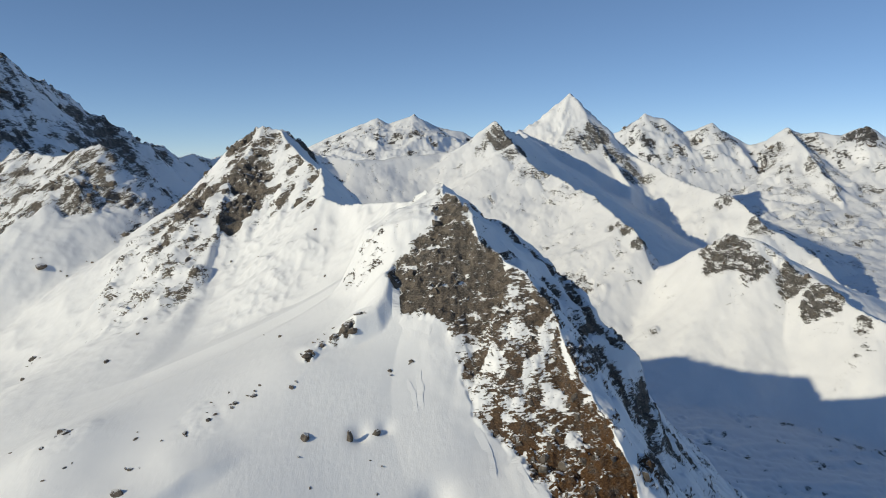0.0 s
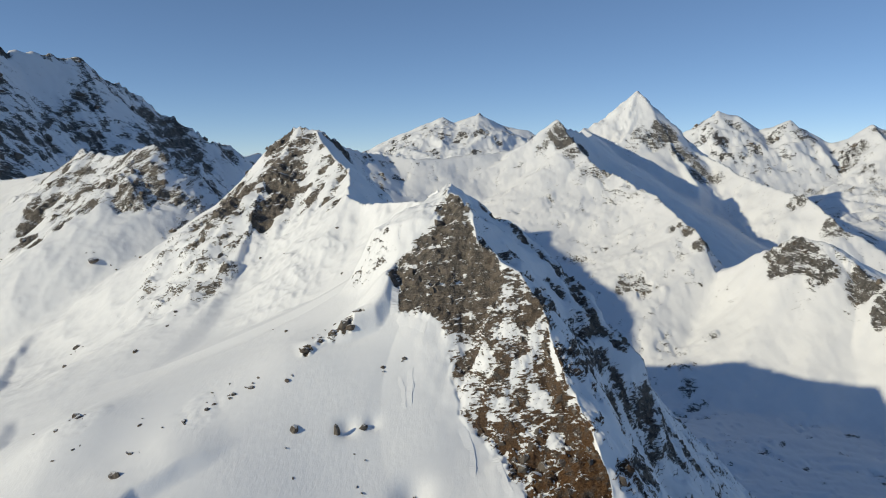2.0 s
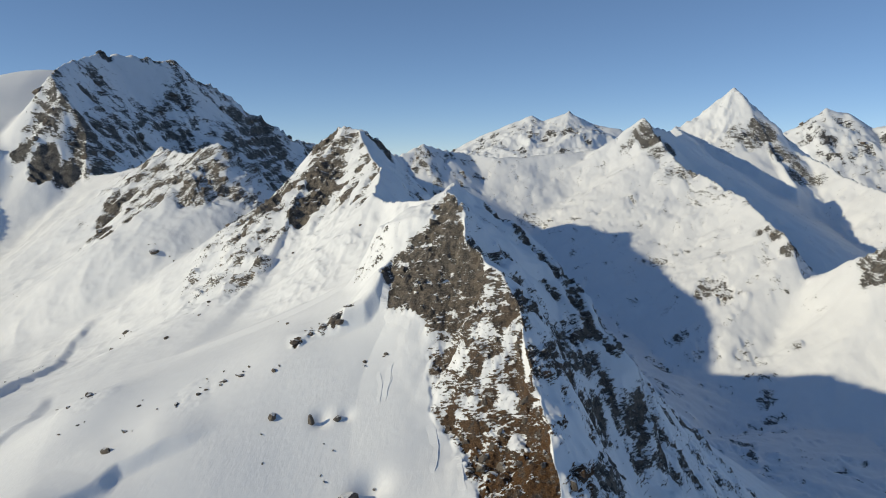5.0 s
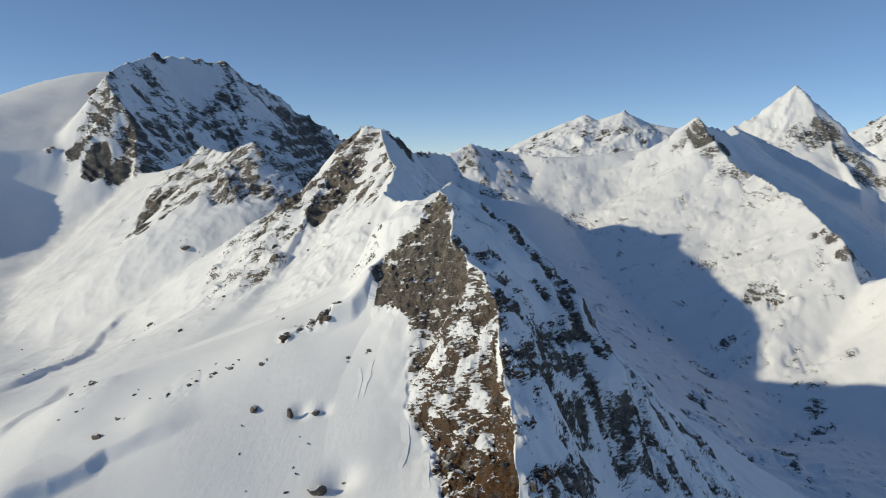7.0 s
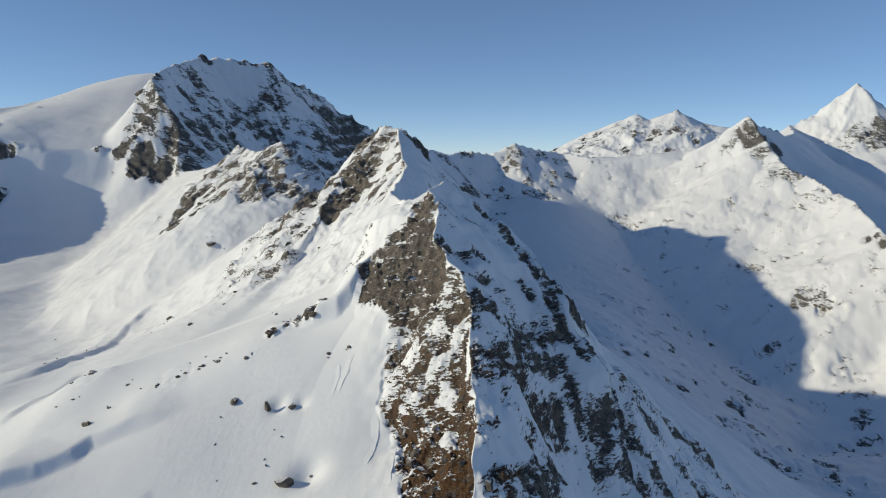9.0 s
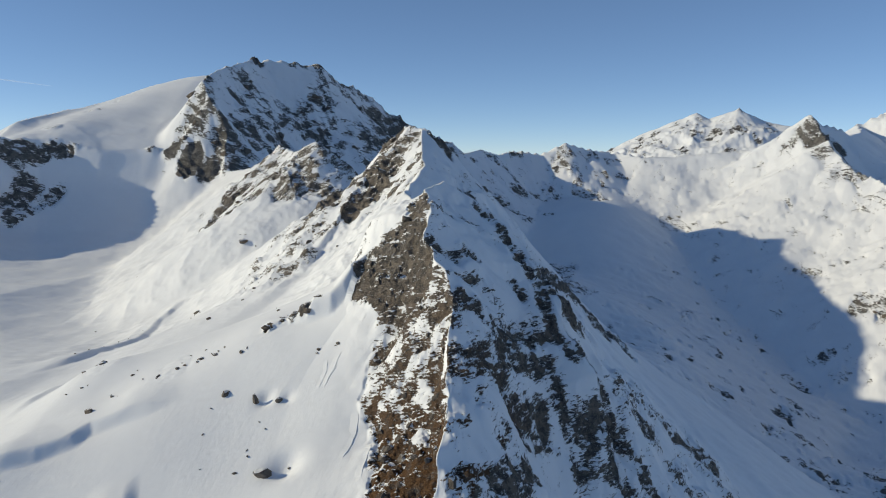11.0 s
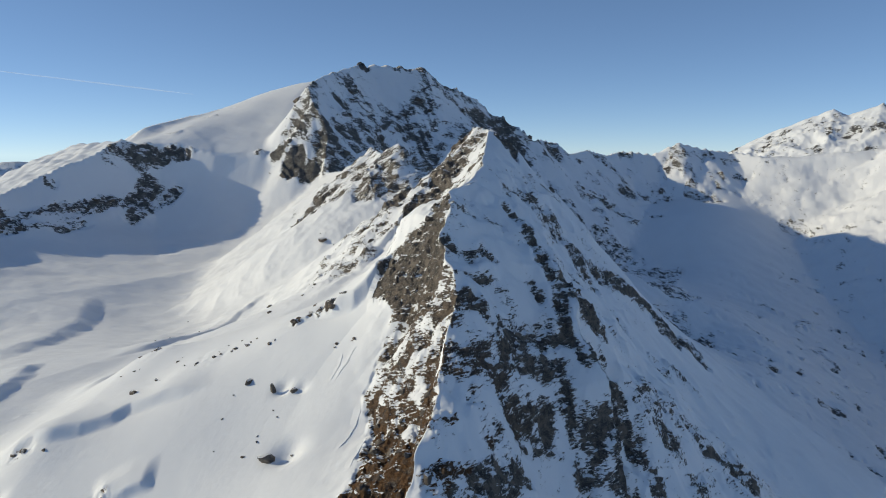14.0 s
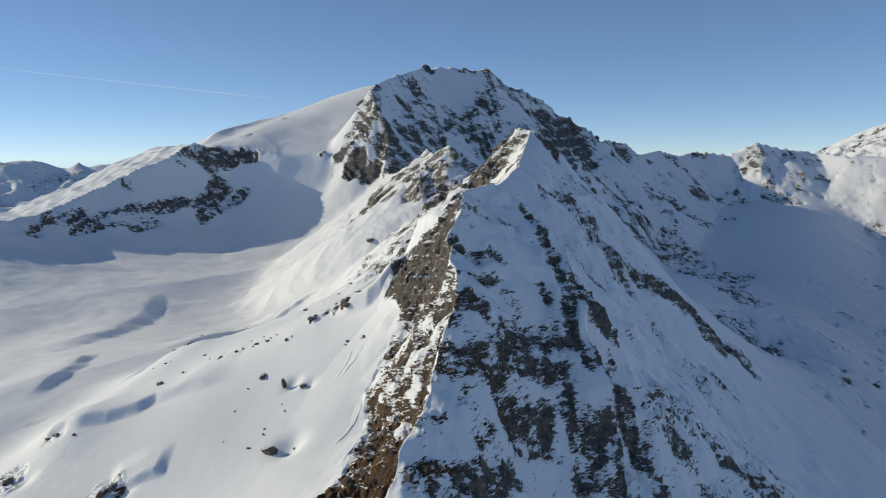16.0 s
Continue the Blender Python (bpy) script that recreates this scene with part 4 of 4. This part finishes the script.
stone = new("boulder", boulder_mesh(78, 2.5, 1.6, 1.8))
stone.matrix_world = pose(-6.3, 146.3, pillar_ground[1] + 0.35, 4, 6, 35)
tagged(stone, "broad dark boulder with a deep snow hollow behind it", "boulder", "boulders on the snow slope")


# small stones in trails on the same slope: x, y
STONES = [
    (-58.5, 169.8), (-59.5, 172.9), (-59.6, 176.7), (-54.1, 174.1), (-55.8, 179.1), (-49.9, 176), (-48.6, 177.1), (-47.5, 178.5), (-38.5, 176.3),
    (-38.1, 177.8), (-38.1, 186.2), (-36.9, 186.5), (-35.5, 190.9), (-34.7, 193.1), (-33.4, 195.7), (-31.3, 198.1), (-26.1, 191.3), (-21.7, 193.1),
    (-183, 226.1), (-193.8, 241.2), (-198.2, 252.9), (-200.4, 263.2), (-199.7, 266.1), (-202.5, 271.2), (-208.5, 285.9), (-304.7, 364.7), (-317.1, 374.8),
    (-328.8, 355.7), (-273.7, 306.2), (-170.1, 283.4), (-168.4, 284.3), (-165.6, 285.4), (-97.8, 172.4), (-93.7, 171.6), (-94, 173.4), (-115.7, 182.4),
    (-89.2, 160.2), (-88.1, 161.4), (-93.1, 157.3), (-74.2, 158.6), (-70.7, 157.9), (-76.1, 170.1), (-68.5, 165.6), (-62.3, 165.1), (-30, 151),
]
MORE_STONES = [
    (-23.2, 143), (-15.1, 151.1), (-13.6, 149.7), (-17.2, 158.7), (-14.4, 157.5), (-54.6, 211.9), (-180.9, 392.1), (-180.1, 397.5), (-109.2, 301.7),
    (-106.7, 303.2), (-105.7, 310.9), (-189.4, 376.4), (-198.7, 366.9), (-215.5, 371.4), (-211.5, 372.1), (-14.3, 181.2), (-13.8, 179.8), (-9.2, 182.2),
    (-8.2, 182.7), (-74.7, 286.1), (-33.8, 158.1), (-296.9, 412.1), (-295.2, 408.2), (-302.1, 426.2), (-114.1, 287), (-120.6, 291.6),
]
for (bx, by), ground in zip(STONES + MORE_STONES, ground_at(STONES + MORE_STONES)):
    size = chooser.uniform(0.5, 1.2) * (1.0 + 0.002 * max(0, by - 170))
    stone = new("stone", chooser.choice(BLOCKS))
    stone.matrix_world = pose(bx, by, ground + 0.05 * size, chooser.uniform(-25, 25), chooser.uniform(-25, 25), chooser.uniform(0, 360)) @ Matrix.Diagonal((size * 1.2, size * 0.8, size * 0.7, 1))
    tagged(stone, "small dark stone half sunk in the sunny snow", "stone", "stones on the snow slope")


# ---- cracks in the snow cover ----
def snow_crack(line, high, wide):
    """A lip of broken snow: gentle on the sunny side, steep on the other."""
    fine = []
    for (ax, ay), (bx, by) in zip(line, line[1:]):
        n = max(2, int(math.dist((ax, ay), (bx, by)) / 0.6))
        fine += [(ax + (bx - ax) * k / n, ay + (by - ay) * k / n) for k in range(n)]
    fine = [(x + 0.35 * noise.noise(Vector((x * 0.5, y * 0.5, 3))), y + 0.35 * noise.noise(Vector((x * 0.5, y * 0.5, 9)))) for x, y in fine]
    rows = [[], [], []]
    for k, (x, y) in enumerate(fine):
        x2, y2 = fine[min(k + 1, len(fine) - 1)]
        x1, y1 = fine[max(k - 1, 0)]
        size = math.hypot(x2 - x1, y2 - y1)
        sx, sy = (y2 - y1) / size, -(x2 - x1) / size
        if sx < 0:
            sx, sy = -sx, -sy
        for row, off in zip(rows, (-2.6 * wide, 0, 0.12)):
            row.append((x + sx * off, y + sy * off))
    bm = bmesh.new()
    made = []
    for row, up in zip(rows, (-0.1, high, -0.25)):
        heights = ground_at(row)
        taper = [min(1, 6 * k / len(row), 6 * (len(row) - 1 - k) / len(row)) * (0.7 + 0.5 * noise.noise(Vector((k * 0.3, up, 0)))) for k in range(len(row))]
        made.append([bm.verts.new((x, y, z + (up * t if up > 0 else up))) for (x, y), z, t in zip(row, heights, taper)])
    for a, b in zip(made, made[1:]):
        for k in range(len(a) - 1):
            bm.faces.new((a[k], a[k + 1], b[k + 1], b[k]))
    bmesh.ops.recalc_face_normals(bm, faces=bm.faces)
    mesh = bpy.data.meshes.new("snow_crack")
    bm.to_mesh(mesh)
    bm.free()
    mesh.materials.append(near_ground)
    tagged(new("snow_crack", mesh), "thin curved crack in the wind-packed snow", "snow crack", "cracks in the snow", "structure")


CRACKS = [
    ([(-6.0, 180.9), (-5.5, 175.9), (-5.1, 169.9)], 0.24, 0.9),
    ([(8.7, 166.8), (10.9, 162.6), (11.8, 158.6), (11.9, 153.5)], 0.26, 1.0),
    ([(17.0, 160.1), (18.9, 153.3), (20.8, 148.6)], 0.22, 0.9),
    ([(-12.8, 200.1), (-12.1, 195.1), (-9.4, 192.8), (-2.4, 189.5)], 0.24, 0.9),
    ([(-6.5, 170.0), (-7.1, 174.9), (-9.8, 179.4)], 0.18, 0.8),
    ([(-5.2, 177.5), (-5.3, 172.4), (-5.1, 170.2)], 0.18, 0.8),
]
for line, high, wide in CRACKS:
    snow_crack(line, high, wide)


# ---- contrail in the sky ----
def contrail(a, b, wide):
    m = Nodes("contrail")
    m.shader.inputs["Base Color"].default_value = (0.95, 0.95, 0.97, 1)
    thin, clear, blend = m.add("ShaderNodeBsdfTranslucent"), m.add("ShaderNodeBsdfTransparent"), m.add("ShaderNodeMixShader")
    thin.inputs["Color"].default_value = (0.95, 0.95, 0.97, 1)
    blend.inputs[0].default_value = 0.11
    m.link(clear.outputs[0], blend.inputs[1])
    m.link(thin.outputs[0], blend.inputs[2])
    m.link(blend.outputs[0], m.tree.nodes["Material Output"].inputs["Surface"])
    bm = bmesh.new()
    a, b = Vector(a), Vector(b)
    way = (b - a).normalized()
    across = way.cross(Vector((0, 0, 1))).normalized()
    upward = across.cross(way)
    rings = []
    for k in range(41):
        s = k / 40
        r = wide * (0.25 + 0.75 * min(1, 6 * s)) * (1.5 - s) * (1 + 0.25 * noise.noise(Vector((s * 30, 0, 0)))) * min(1.0, 8 * (1 - s) + 0.2)
        mid = a.lerp(b, s)
        rings.append([bm.verts.new(mid + (across * math.cos(u) + upward * math.sin(u)) * r) for u in (0, 1.05, 2.09, 3.14, 4.19, 5.24)])
    for p, q in zip(rings, rings[1:]):
        for i in range(6):
            bm.faces.new((p[i], p[(i + 1) % 6], q[(i + 1) % 6], q[i]))
    mesh = bpy.data.meshes.new("contrail")
    bm.to_mesh(mesh)
    bm.free()
    mesh.materials.append(m.material)
    return tagged(new("contrail", mesh), "thin white contrail across the blue sky", "contrail", "", "structure")


contrail((-3609, 2668, 856), (-4105, 1093, 978), 3.2)


# ---- broken rock on the ridges, piece by piece ----
def strew(owner_ob, ridges, count, small, large, area):
    x0, x1, y0, y1 = area
    ids = [NAMES.index(r) + 1 for r in ridges]
    places = np.nonzero(np.isin(OWNER, ids) & (ROCK > 0.42) & (P[:, 0] > x0) & (P[:, 0] < x1) & (P[:, 1] > y0) & (P[:, 1] < y1))[0]
    for i in np.random.RandomState(5).choice(places, min(count, len(places)), replace=False):
        size = small + (large - small) * chooser.random() ** 2.2
        piece = new("rock", chooser.choice(BLOCKS))
        piece.parent = owner_ob
        up = Vector(NORMAL[i]).lerp(Vector((0, 0, 1)), 0.3).to_track_quat("Z", "Y").to_matrix().to_4x4()
        spin = Matrix.Rotation(chooser.uniform(0, 6.28), 4, "Z") @ Matrix.Rotation(chooser.uniform(-0.4, 0.4), 4, "X")
        lift = Vector(P[i]) + Vector(NORMAL[i]) * (0.02 * size)
        piece.matrix_world = Matrix.Translation(lift) @ up @ spin @ Matrix.Diagonal((size, size * chooser.uniform(0.7, 1.2), size * chooser.uniform(0.6, 1.1), 1))


strew(MOUNTAINS["crest"], ("crest", "crest_top", "crest_rib"), 300, 0.7, 2.8, (-20, 75, 140, 245))
strew(MOUNTAINS["knob"], ("knob", "knob_front"), 140, 1.4, 5.0, (-160, -40, 295, 400))
strew(MOUNTAINS["rib"], ("rib", "rib_side", "rib_mid"), 160, 1.6, 5.5, (-360, -170, 370, 560))
strew(MOUNTAINS["knoll"], ("knoll",), 70, 3.0, 9.0, (330, 560, 700, 1040))
strew(MOUNTAINS["spur"], ("spur",), 80, 3.0, 10.0, (60, 340, 1020, 1640))
strew(MOUNTAINS["rim"], ("tail", "rim", "rim_peak"), 90, 4.0, 11.0, (-480, 160, 1100, 1640))
strew(MOUNTAINS["big"], ("buttress", "summit", "cliff"), 140, 4.0, 13.0, (-720, -440, 260, 1120))
strew(MOUNTAINS["range"], ("range", "range_spur"), 60, 10.0, 26.0, (600, 1900, 2500, 3350))
